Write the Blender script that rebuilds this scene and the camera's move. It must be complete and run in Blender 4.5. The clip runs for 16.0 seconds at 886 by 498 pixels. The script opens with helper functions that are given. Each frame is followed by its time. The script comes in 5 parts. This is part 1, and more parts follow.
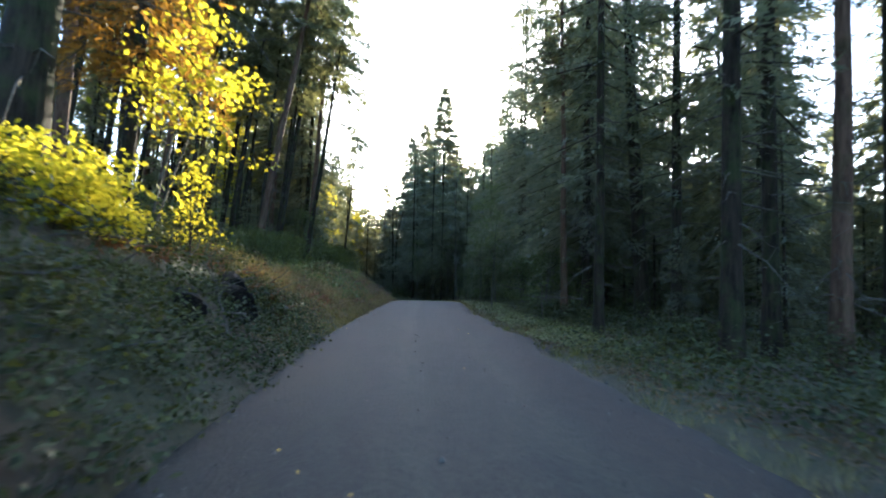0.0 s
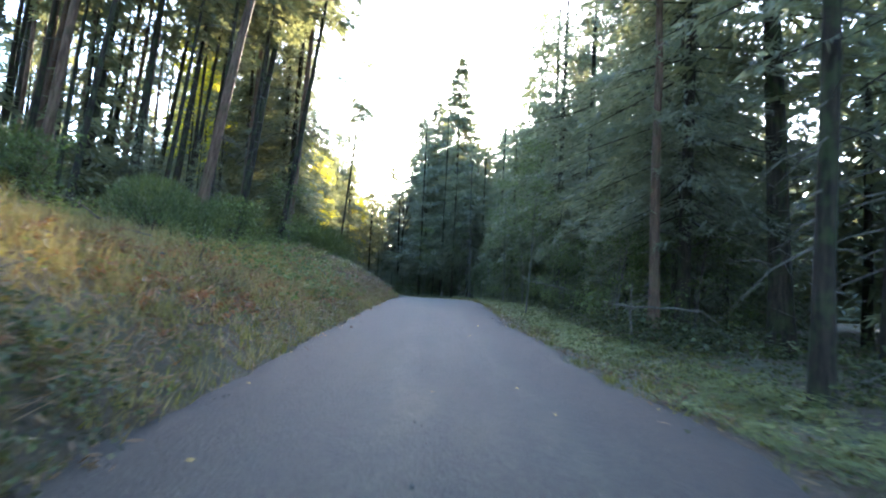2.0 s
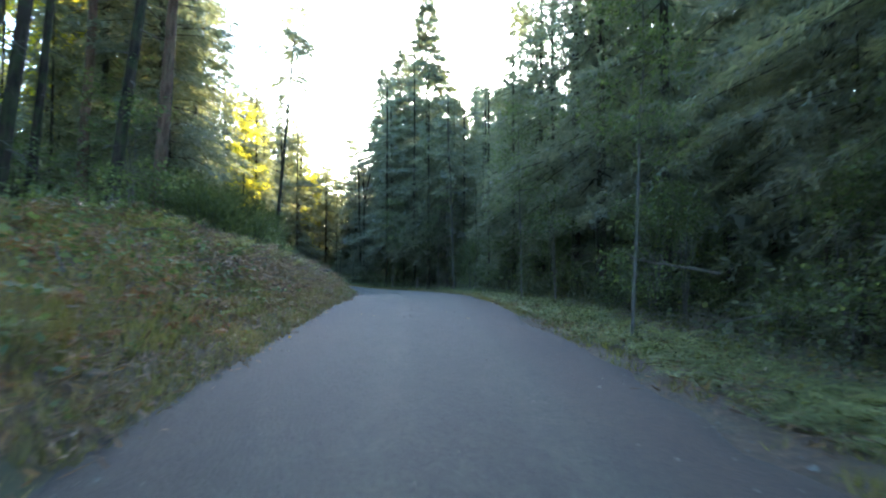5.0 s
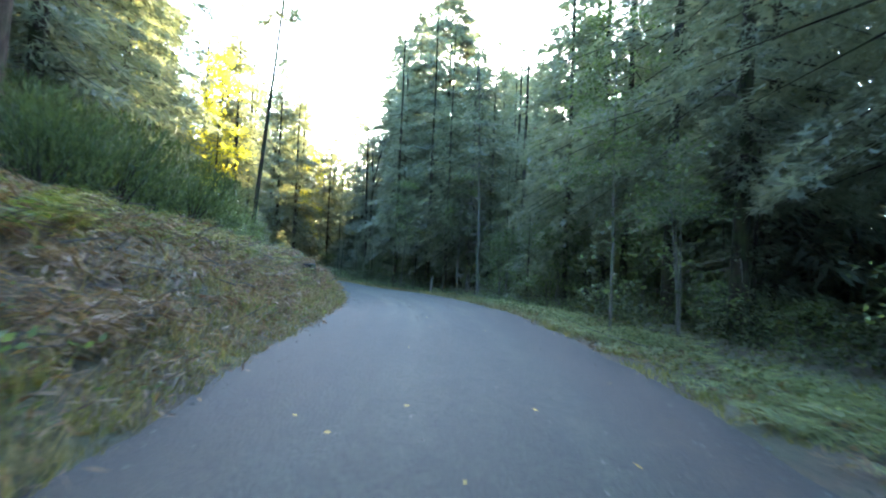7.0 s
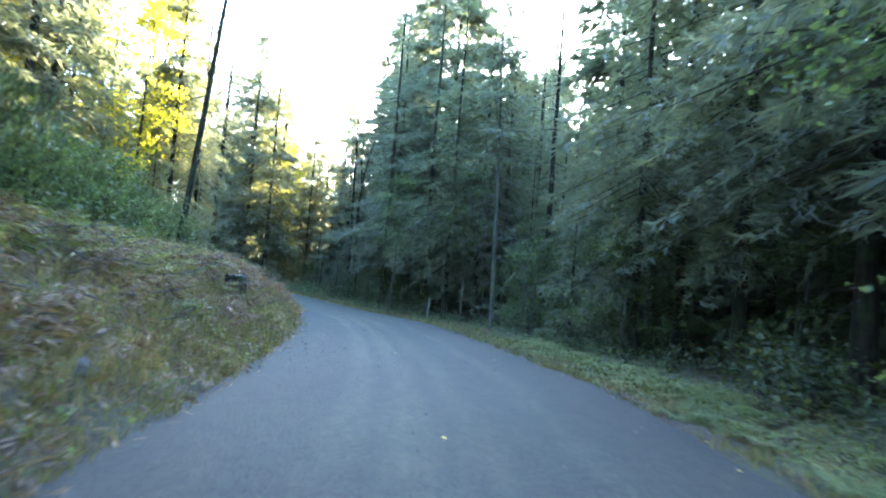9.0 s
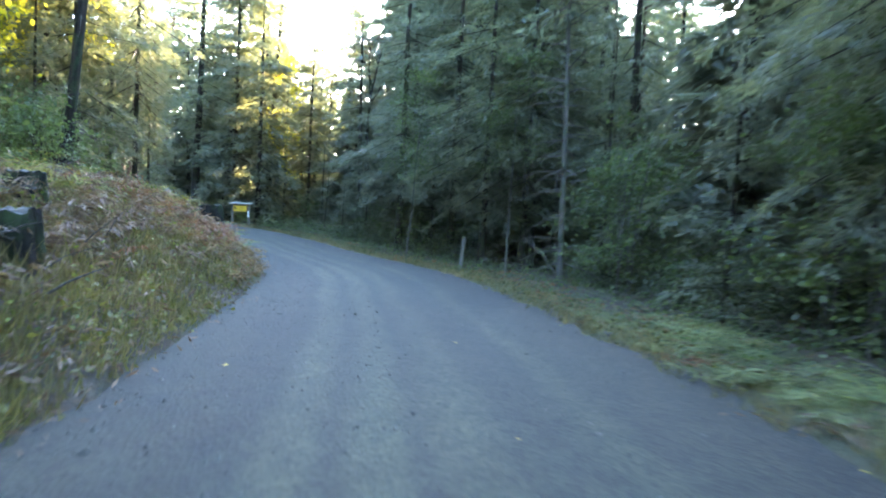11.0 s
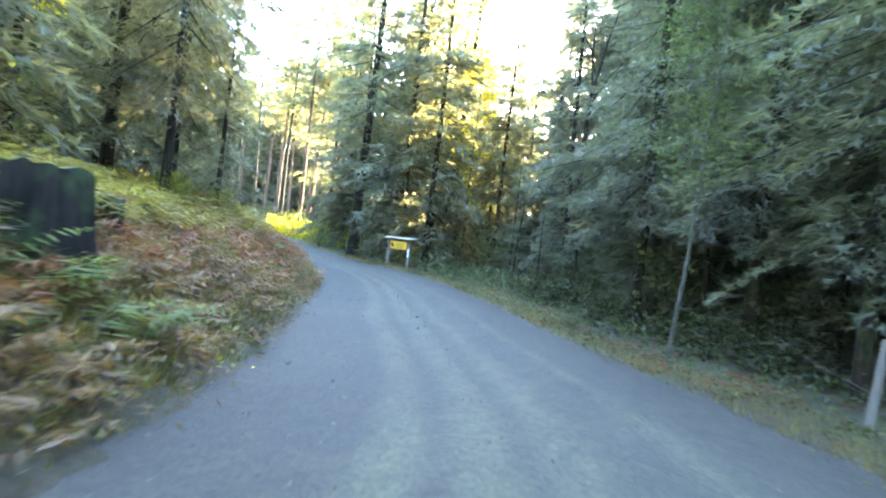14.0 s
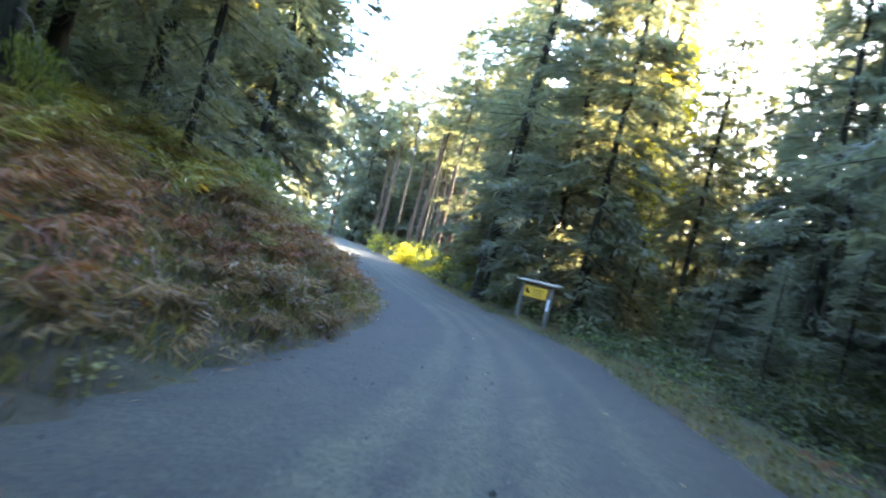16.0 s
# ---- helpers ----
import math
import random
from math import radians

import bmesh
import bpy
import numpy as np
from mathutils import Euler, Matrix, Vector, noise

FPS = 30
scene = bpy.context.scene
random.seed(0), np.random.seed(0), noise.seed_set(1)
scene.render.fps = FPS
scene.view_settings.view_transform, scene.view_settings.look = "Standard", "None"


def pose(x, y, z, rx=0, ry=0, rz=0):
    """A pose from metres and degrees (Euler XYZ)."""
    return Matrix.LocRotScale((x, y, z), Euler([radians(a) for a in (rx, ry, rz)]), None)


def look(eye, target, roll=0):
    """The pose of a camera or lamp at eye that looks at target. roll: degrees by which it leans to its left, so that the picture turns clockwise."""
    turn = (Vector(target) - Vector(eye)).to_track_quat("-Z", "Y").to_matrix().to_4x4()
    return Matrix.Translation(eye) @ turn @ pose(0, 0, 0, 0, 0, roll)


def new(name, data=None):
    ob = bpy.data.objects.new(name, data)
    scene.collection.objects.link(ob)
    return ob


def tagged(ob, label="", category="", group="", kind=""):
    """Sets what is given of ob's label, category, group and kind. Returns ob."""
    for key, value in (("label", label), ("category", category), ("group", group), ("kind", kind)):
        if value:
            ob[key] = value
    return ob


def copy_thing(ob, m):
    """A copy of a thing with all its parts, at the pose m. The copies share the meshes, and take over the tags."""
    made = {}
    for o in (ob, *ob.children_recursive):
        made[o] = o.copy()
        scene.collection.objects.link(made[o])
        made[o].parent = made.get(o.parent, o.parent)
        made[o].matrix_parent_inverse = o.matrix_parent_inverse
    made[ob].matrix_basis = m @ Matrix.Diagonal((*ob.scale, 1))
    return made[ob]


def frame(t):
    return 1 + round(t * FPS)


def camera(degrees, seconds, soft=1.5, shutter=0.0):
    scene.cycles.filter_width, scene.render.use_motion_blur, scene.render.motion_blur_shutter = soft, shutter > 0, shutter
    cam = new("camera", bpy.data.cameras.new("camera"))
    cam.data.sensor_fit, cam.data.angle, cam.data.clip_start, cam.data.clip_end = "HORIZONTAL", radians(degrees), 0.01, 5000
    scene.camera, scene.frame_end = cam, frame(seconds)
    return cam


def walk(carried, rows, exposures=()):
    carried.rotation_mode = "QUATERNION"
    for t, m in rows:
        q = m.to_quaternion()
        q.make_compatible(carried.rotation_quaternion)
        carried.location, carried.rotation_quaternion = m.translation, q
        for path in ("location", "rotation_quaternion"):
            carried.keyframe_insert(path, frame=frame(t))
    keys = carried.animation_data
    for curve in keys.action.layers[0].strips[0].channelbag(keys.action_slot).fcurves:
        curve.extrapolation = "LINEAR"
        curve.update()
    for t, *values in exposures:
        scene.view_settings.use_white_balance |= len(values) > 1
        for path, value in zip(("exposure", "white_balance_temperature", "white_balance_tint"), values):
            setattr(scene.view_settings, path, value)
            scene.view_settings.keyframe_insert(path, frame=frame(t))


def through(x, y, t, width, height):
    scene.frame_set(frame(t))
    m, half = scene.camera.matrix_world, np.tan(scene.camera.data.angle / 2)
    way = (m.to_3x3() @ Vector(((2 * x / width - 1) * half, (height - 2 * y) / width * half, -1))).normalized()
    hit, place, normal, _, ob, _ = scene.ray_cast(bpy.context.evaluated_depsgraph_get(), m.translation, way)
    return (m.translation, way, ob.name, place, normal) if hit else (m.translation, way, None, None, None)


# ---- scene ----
# ---- camera ----
cam = camera(70.6, 16.0, 2.0, 0.45)
PATH = [
    (0.0, (-0.000, -0.000, 1.400), (0.367, 9.977, 1.963), 1.28),
    (0.5, (0.035, 2.638, 1.403), (0.279, 12.625, 1.850), 2.29),
    (1.0, (0.050, 5.277, 1.407), (0.322, 15.267, 1.769), 2.56),
    (1.5, (0.023, 7.926, 1.417), (0.226, 17.917, 1.769), 1.64),
    (2.0, (-0.025, 10.583, 1.416), (0.212, 20.569, 1.879), 2.99),
    (2.5, (-0.074, 13.243, 1.408), (0.011, 23.239, 1.666), 1.52),
    (3.0, (-0.101, 15.898, 1.395), (0.647, 25.870, 1.449), 1.40),
    (3.5, (-0.149, 18.565, 1.386), (0.462, 28.525, 2.037), 1.31),
    (4.0, (-0.175, 21.236, 1.381), (0.419, 31.213, 1.715), 1.97),
    (4.5, (-0.188, 23.911, 1.382), (0.503, 33.882, 1.687), 1.62),
    (5.0, (-0.162, 26.580, 1.392), (0.604, 36.548, 1.624), 0.11),
    (5.2, (-0.168, 27.644, 1.400), (0.719, 37.604, 1.389), -0.64),
    (7.3, (-0.101, 38.660, 1.493), (0.517, 48.639, 1.663), 3.41),
    (7.5, (-0.084, 39.696, 1.485), (0.581, 49.673, 1.592), 3.86),
    (8.0, (-0.057, 42.273, 1.457), (0.652, 52.248, 1.533), 4.10),
    (8.2, (-0.052, 43.300, 1.446), (0.666, 53.272, 1.663), 4.21),
    (10.3, (-0.005, 53.970, 1.321), (0.073, 63.948, 1.988), 9.72),
    (10.5, (-0.000, 54.978, 1.304), (-0.258, 64.935, 2.198), 12.10),
    (10.7, (0.005, 55.985, 1.286), (-0.343, 65.940, 2.167), 11.06),
    (10.8, (0.006, 56.488, 1.277), (-0.636, 66.461, 1.624), 9.36),
    (10.9, (0.007, 56.990, 1.267), (0.059, 66.989, 1.095), 6.51),
    (11.0, (0.008, 57.493, 1.256), (0.443, 67.464, 0.634), 3.19),
    (11.5, (-0.020, 60.000, 1.192), (-1.219, 69.903, 0.495), 2.66),
    (12.0, (-0.147, 62.506, 1.110), (-1.376, 72.427, 0.855), 4.64),
    (12.5, (-0.340, 65.013, 1.013), (-2.056, 74.861, 0.761), 8.60),
    (13.0, (-0.611, 67.519, 0.915), (-2.856, 77.260, 0.644), 9.81),
    (13.5, (-0.989, 70.013, 0.814), (-3.500, 79.692, 0.656), 7.88),
    (14.0, (-1.486, 72.446, 0.721), (-4.253, 82.056, 0.693), 6.75),
    (14.5, (-2.101, 74.849, 0.639), (-5.360, 84.302, 0.739), 8.21),
    (15.0, (-2.786, 77.212, 0.561), (-6.512, 86.489, 0.795), 10.80),
    (15.5, (-3.509, 79.543, 0.487), (-7.764, 88.587, 0.805), 12.79),
    (16.0, (-4.235, 81.866, 0.418), (-9.373, 90.438, 0.769), 14.81),
]
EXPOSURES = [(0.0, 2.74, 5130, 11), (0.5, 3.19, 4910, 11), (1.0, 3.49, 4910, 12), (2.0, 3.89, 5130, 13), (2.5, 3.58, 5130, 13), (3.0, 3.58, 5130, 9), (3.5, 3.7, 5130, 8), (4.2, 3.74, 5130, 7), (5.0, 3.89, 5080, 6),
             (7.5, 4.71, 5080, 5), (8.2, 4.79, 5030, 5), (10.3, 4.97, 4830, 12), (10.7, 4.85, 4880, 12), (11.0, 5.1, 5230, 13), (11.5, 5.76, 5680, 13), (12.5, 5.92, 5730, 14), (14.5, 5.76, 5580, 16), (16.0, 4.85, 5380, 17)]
walk(cam, [(t, look(eye, target, roll)) for t, eye, target, roll in PATH], EXPOSURES)

# ---- light: low evening sun ahead of the road, clear pale sky ----
SUN_AZ, SUN_EL = radians(8.0), radians(13.0)      # to the right of +y, above the horizon
world = bpy.data.worlds.new("sky")
scene.world = world
world.use_nodes = True
wn = world.node_tree.nodes
sky = wn.new("ShaderNodeTexSky")
sky.sky_type = "NISHITA"
sky.sun_disc = False
sky.sun_elevation, sky.sun_rotation = SUN_EL, SUN_AZ
sky.air_density, sky.dust_density, sky.ozone_density = 1.0, 1.2, 1.5
wn["Background"].inputs["Strength"].default_value = 0.15
world.node_tree.links.new(sky.outputs["Color"], wn["Background"].inputs["Color"])
sun = new("sun", bpy.data.lights.new("sun", "SUN"))
sun.data.energy, sun.data.angle, sun.data.color = 5.0, radians(0.6), (1.0, 0.80, 0.48)
sun.matrix_world = look((0, 0, 60), (-60 * math.sin(SUN_AZ) * math.cos(SUN_EL), -60 * math.cos(SUN_AZ) * math.cos(SUN_EL), 60 - 60 * math.sin(SUN_EL)))

# ---- materials ----
def nodes_of(name):
    m = bpy.data.materials.new(name)
    m.use_nodes = True
    t = m.node_tree
    return m, t, t.nodes["Principled BSDF"]


def add(t, kind, **values):
    n = t.nodes.new("ShaderNode" + kind)
    for k, v in values.items():
        n.inputs[k].default_value = v
    return n


def ramp(t, src, stops):
    r = t.nodes.new("ShaderNodeValToRGB")
    e = r.color_ramp.elements
    while len(e) < len(stops):
        e.new(0.5)
    for el, (p, c) in zip(e, stops):
        el.position, el.color = p, (*c, 1)
    t.links.new(src, r.inputs["Fac"])
    return r.outputs["Color"]


def mixed(t, a, b, fac, how="MIX"):
    m = t.nodes.new("ShaderNodeMix")
    m.data_type, m.blend_type = "RGBA", how
    for src, i in ((fac, 0), (a, 6), (b, 7)):
        if hasattr(src, "node"):
            t.links.new(src, m.inputs[i])
        else:
            m.inputs[i].default_value = src if i == 0 else (*src, 1)
    return m.outputs[2]


def bumped(t, bsdf, src, strength, distance):
    b = add(t, "Bump", Strength=strength, Distance=distance)
    t.links.new(src, b.inputs["Height"])
    t.links.new(b.outputs["Normal"], bsdf.inputs["Normal"])


def noise_at(t, scale, detail=4.0, rough=0.6, coords=None, stretch=None):
    n = add(t, "TexNoise", Scale=scale, Detail=detail, Roughness=rough)
    c = coords or t.nodes.new("ShaderNodeTexCoord").outputs["Object"]
    if stretch:
        m = add(t, "Mapping", Scale=stretch)
        t.links.new(c, m.inputs["Vector"])
        c = m.outputs["Vector"]
    t.links.new(c, n.inputs["Vector"])
    return n.outputs["Fac"]


def leaf_material(name, dark, light, through=0.4, rough=0.55, patch=0.5, clumps=None, glow=(1.6, 1.45, 0.5)):
    """Leaves and needles: each leaf its own shade, with broader patches, and light shining through."""
    m, t, b = nodes_of(name)
    geo = t.nodes.new("ShaderNodeNewGeometry")
    one = ramp(t, geo.outputs["Random Per Island"], [(0.0, dark), (1.0, light)])
    big = ramp(t, noise_at(t, patch, 2.0), [(0.3, (0.62, 0.66, 0.62)), (0.7, (1.15, 1.12, 1.0))])
    col = mixed(t, one, big, 1.0, "MULTIPLY")
    if clumps:
        info = t.nodes.new("ShaderNodeObjectInfo")
        col = mixed(t, col, clumps, mult(t, info.outputs["Random"], 0.55))
    b.inputs["Roughness"].default_value = rough
    b.inputs["Specular IOR Level"].default_value = 0.2
    t.links.new(col, b.inputs["Base Color"])
    tr = t.nodes.new("ShaderNodeBsdfTranslucent")
    t.links.new(mixed(t, col, glow, 1.0, "MULTIPLY"), tr.inputs["Color"])
    mx = add(t, "MixShader", Fac=through)
    t.links.new(b.outputs[0], mx.inputs[1])
    t.links.new(tr.outputs[0], mx.inputs[2])
    t.links.new(mx.outputs[0], t.nodes["Material Output"].inputs["Surface"])
    return m


def mult(t, src, k):
    n = t.nodes.new("ShaderNodeMath")
    n.operation = "MULTIPLY"
    t.links.new(src, n.inputs[0])
    n.inputs[1].default_value = k
    return n.outputs[0]


def bark_material(name, dark, light, moss=0.0, scale=1.0):
    m, t, b = nodes_of(name)
    fine = noise_at(t, 11.0 * scale, 6.0, 0.72, stretch=(1, 1, 0.13))
    col = ramp(t, fine, [(0.36, dark), (0.64, light)])
    patch = noise_at(t, 0.9, 3.0)
    col = mixed(t, col, (0.6, 0.58, 0.55), patch, "MULTIPLY")
    if moss:
        col = mixed(t, col, (0.05, 0.075, 0.02), mult(t, ramp(t, noise_at(t, 2.2, 4.0), [(0.46, (0, 0, 0)), (0.6, (1, 1, 1))]), moss))
    t.links.new(col, b.inputs["Base Color"])
    b.inputs["Roughness"].default_value = 0.9
    bumped(t, b, fine, 0.9, 0.05)
    b.inputs["Specular IOR Level"].default_value = 0.15
    return m


def plain(name, dark, light, rough=0.7, scale=6.0, bump=0.2, stretch=None):
    m, t, b = nodes_of(name)
    n = noise_at(t, scale, 5.0, 0.65, stretch=stretch)
    t.links.new(mixed(t, ramp(t, n, [(0.3, dark), (0.7, light)]), (0.75, 0.73, 0.7), noise_at(t, scale * 0.2), "MULTIPLY"), b.inputs["Base Color"])
    b.inputs["Roughness"].default_value = rough
    bumped(t, b, n, bump, 0.02)
    return m


def road_material():
    """Packed grey gravel with paler wheel tracks, brownish edges and loose stone."""
    m, t, b = nodes_of("gravel_road")
    uv = t.nodes.new("ShaderNodeUVMap")
    uv.uv_map = "along"
    sep = t.nodes.new("ShaderNodeSeparateXYZ")
    t.links.new(uv.outputs["UV"], sep.inputs[0])
    lat = sep.outputs["X"]
    wob = t.nodes.new("ShaderNodeMath")
    wob.operation = "MULTIPLY_ADD"
    t.links.new(noise_at(t, 0.25, 2.0), wob.inputs[0])
    wob.inputs[1].default_value = 0.05
    t.links.new(lat, wob.inputs[2])
    straight = ramp(t, wob.outputs[0], [(0.0, (0.031, 0.023, 0.018)), (0.20, (0.038, 0.032, 0.028)), (0.27, (0.041, 0.040, 0.040)), (0.36, (0.044, 0.043, 0.042)), (0.44, (0.060, 0.059, 0.057)),
                                      (0.52, (0.044, 0.043, 0.042)), (0.68, (0.043, 0.042, 0.041)), (0.73, (0.062, 0.060, 0.057)), (0.78, (0.045, 0.042, 0.040)), (0.83, (0.044, 0.033, 0.029)), (0.92, (0.046, 0.029, 0.023)), (1.0, (0.042, 0.026, 0.019))])
    bend = ramp(t, wob.outputs[0], [(0.0, (0.048, 0.042, 0.035)), (0.10, (0.052, 0.051, 0.050)), (0.29, (0.050, 0.050, 0.049)), (0.325, (0.100, 0.098, 0.088)), (0.36, (0.096, 0.094, 0.085)), (0.39, (0.051, 0.051, 0.050)),
                                  (0.435, (0.096, 0.094, 0.085)), (0.47, (0.092, 0.090, 0.081)), (0.50, (0.055, 0.055, 0.054)), (0.56, (0.092, 0.090, 0.081)), (0.62, (0.054, 0.054, 0.053)), (0.70, (0.056, 0.056, 0.055)),
                                  (0.745, (0.090, 0.088, 0.079)), (0.79, (0.055, 0.053, 0.050)), (1.0, (0.048, 0.040, 0.033))])
    way = add(t, "MapRange")
    way.inputs["From Min"].default_value, way.inputs["From Max"].default_value = 4.6, 6.2
    t.links.new(sep.outputs["Y"], way.inputs["Value"])
    lanes = mixed(t, mixed(t, straight, (0.84, 0.85, 0.86), 1.0, "MULTIPLY"), mixed(t, bend, (0.96, 0.94, 0.84), 1.0, "MULTIPLY"), way.outputs["Result"])
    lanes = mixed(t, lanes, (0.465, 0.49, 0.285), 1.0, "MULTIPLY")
    obj = t.nodes.new("ShaderNodeTexCoord").outputs["Object"]
    stones = add(t, "TexVoronoi", Scale=26.0)
    t.links.new(obj, stones.inputs["Vector"])
    grit = noise_at(t, 45.0, 5.0, 0.8, obj)
    tint = ramp(t, stones.outputs["Color"], [(0.1, (0.55, 0.545, 0.54)), (0.9, (1.5, 1.49, 1.47))])
    col = mixed(t, lanes, tint, 0.9, "MULTIPLY")
    col = mixed(t, col, ramp(t, noise_at(t, 5.0, 6.0, 0.75, obj, (1, 0.5, 1)), [(0.35, (0.72, 0.72, 0.73)), (0.65, (1.26, 1.25, 1.23))]), 1.0, "MULTIPLY")
    col = mixed(t, col, ramp(t, grit, [(0.3, (0.7, 0.7, 0.72)), (0.7, (1.25, 1.25, 1.22))]), 0.8, "MULTIPLY")
    col = mixed(t, col, ramp(t, noise_at(t, 0.5, 4.0, 0.6, obj, (1, 0.35, 1)), [(0.35, (0.76, 0.76, 0.78)), (0.65, (1.16, 1.15, 1.13))]), 1.0, "MULTIPLY")
    t.links.new(col, b.inputs["Base Color"])
    b.inputs["Roughness"].default_value = 0.85
    h = mixed(t, stones.outputs["Distance"], grit, 0.4)
    bumped(t, b, h, 0.6, 0.03)
    return m


def floor_material():
    """Forest floor: brown needle litter, moss and low green, rusty dead bracken in patches."""
    m, t, b = nodes_of("forest_floor")
    obj = t.nodes.new("ShaderNodeTexCoord").outputs["Object"]
    litter = ramp(t, noise_at(t, 7.0, 8.0, 0.75, obj), [(0.3, (0.03, 0.021, 0.012)), (0.55, (0.085, 0.058, 0.03)), (0.75, (0.16, 0.112, 0.056))])
    green = ramp(t, noise_at(t, 11.0, 6.0, 0.7, obj), [(0.3, (0.032, 0.036, 0.013)), (0.7, (0.10, 0.098, 0.034))])
    col = mixed(t, litter, green, ramp(t, noise_at(t, 0.45, 5.0, 0.6, obj), [(0.42, (0, 0, 0)), (0.6, (1, 1, 1))]))
    t.links.new(col, b.inputs["Base Color"])
    b.inputs["Roughness"].default_value = 0.95
    bumped(t, b, noise_at(t, 14.0, 8.0, 0.8, obj), 1.0, 0.08)
    return m


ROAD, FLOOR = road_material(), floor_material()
FIR = leaf_material("fir_needles", (0.098, 0.112, 0.096), (0.203, 0.214, 0.178), 0.52, clumps=(0.15, 0.155, 0.11), glow=(1.5, 1.42, 0.85))
HEMLOCK = leaf_material("hemlock_needles", (0.100, 0.113, 0.090), (0.203, 0.215, 0.160), 0.52, clumps=(0.162, 0.165, 0.10), glow=(1.55, 1.42, 0.75))
OCHRE = leaf_material("dry_needles", (0.13, 0.075, 0.022), (0.30, 0.17, 0.05), 0.45)
BROAD = leaf_material("broad_leaves", (0.064, 0.084, 0.038), (0.165, 0.19, 0.082), 0.45, glow=(1.3, 1.36, 0.65))
# bright yellow puts the low sun's glow into the leaf colour
SUNLIT_MAPLE = leaf_material("sunlit_maple_leaves", (0.26, 0.27, 0.02), (0.50, 0.45, 0.05), 0.7)
BROOM = leaf_material("broom_stems", (0.042, 0.056, 0.022), (0.10, 0.122, 0.044), 0.25)
SALAL = leaf_material("salal_leaves", (0.03, 0.038, 0.018), (0.095, 0.105, 0.048), 0.3, 0.7)
PALEFERN = leaf_material("pale_ferns", (0.092, 0.108, 0.042), (0.26, 0.275, 0.12), 0.4)
HERB = leaf_material("verge_herbs", (0.04, 0.045, 0.015), (0.13, 0.128, 0.044), 0.35)
VERGE = leaf_material("pale_verge_grass", (0.10, 0.096, 0.06), (0.235, 0.215, 0.14), 0.3)
FERN = leaf_material("green_bracken", (0.065, 0.098, 0.023), (0.221, 0.247, 0.072), 0.45)
GOLDFERN = leaf_material("yellowing_bracken", (0.10, 0.105, 0.03), (0.30, 0.27, 0.085), 0.45)
TANFERN = leaf_material("tan_bracken", (0.105, 0.062, 0.027), (0.27, 0.175, 0.078), 0.4)
RUST = leaf_material("dead_bracken", (0.12, 0.05, 0.026), (0.28, 0.135, 0.07), 0.35)
BROWN = leaf_material("brown_bracken", (0.085, 0.052, 0.033), (0.235, 0.155, 0.098), 0.3)
STRAW = leaf_material("dry_grass", (0.12, 0.098, 0.052), (0.28, 0.23, 0.13), 0.35)
GRASS = leaf_material("verge_grass", (0.08, 0.08, 0.028), (0.225, 0.205, 0.075), 0.4)
BARK = bark_material("fir_bark", (0.010, 0.008, 0.006), (0.056, 0.042, 0.030), 0.35)
REDBARK = bark_material("red_fir_bark", (0.06, 0.034, 0.022), (0.20, 0.125, 0.085), 0.2)
PALEBARK = bark_material("alder_bark", (0.05, 0.046, 0.038), (0.20, 0.182, 0.155), 0.45, 2.5)
DEADWOOD = bark_material("dead_branch_wood", (0.065, 0.056, 0.043), (0.19, 0.168, 0.138), 0.15, 2.0)
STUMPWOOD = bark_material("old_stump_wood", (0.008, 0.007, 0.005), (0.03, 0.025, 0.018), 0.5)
STUMPTOP = plain("weathered_cut", (0.05, 0.045, 0.036), (0.15, 0.135, 0.11), 0.9, 14.0, 0.6)
POSTWOOD = plain("weathered_post_wood", (0.09, 0.08, 0.062), (0.22, 0.198, 0.16), 0.85, 8.0, 0.4, (1, 1, 0.1))
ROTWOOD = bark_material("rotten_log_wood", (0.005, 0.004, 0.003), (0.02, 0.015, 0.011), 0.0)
ROOFWOOD = plain("grey_roof_board", (0.28, 0.24, 0.17), (0.48, 0.42, 0.31), 0.8, 8.0, 0.3, (0.15, 1, 1))
FRAMEWOOD = plain("stained_sign_board", (0.12, 0.055, 0.02), (0.26, 0.13, 0.05), 0.7, 9.0, 0.3, (0.2, 1, 1))
YELLOW = plain("yellow_sign_paint", (0.62, 0.37, 0.02), (0.80, 0.50, 0.03), 0.45, 3.0, 0.05)
BLACK = plain("black_sign_paint", (0.012, 0.012, 0.012), (0.03, 0.03, 0.028), 0.5, 5.0, 0.05)
PAPER = plain("white_notice", (0.72, 0.72, 0.70), (0.85, 0.85, 0.83), 0.6, 4.0, 0.05)
ROCK = plain("grey_rock", (0.04, 0.037, 0.031), (0.12, 0.11, 0.093), 0.9, 5.0, 0.6)
STONE = leaf_material("loose_stone", (0.05, 0.049, 0.045), (0.15, 0.145, 0.13), 0.0, 0.9)
FALLEN = leaf_material("fallen_leaves", (0.30, 0.20, 0.03), (0.65, 0.50, 0.10), 0.3)

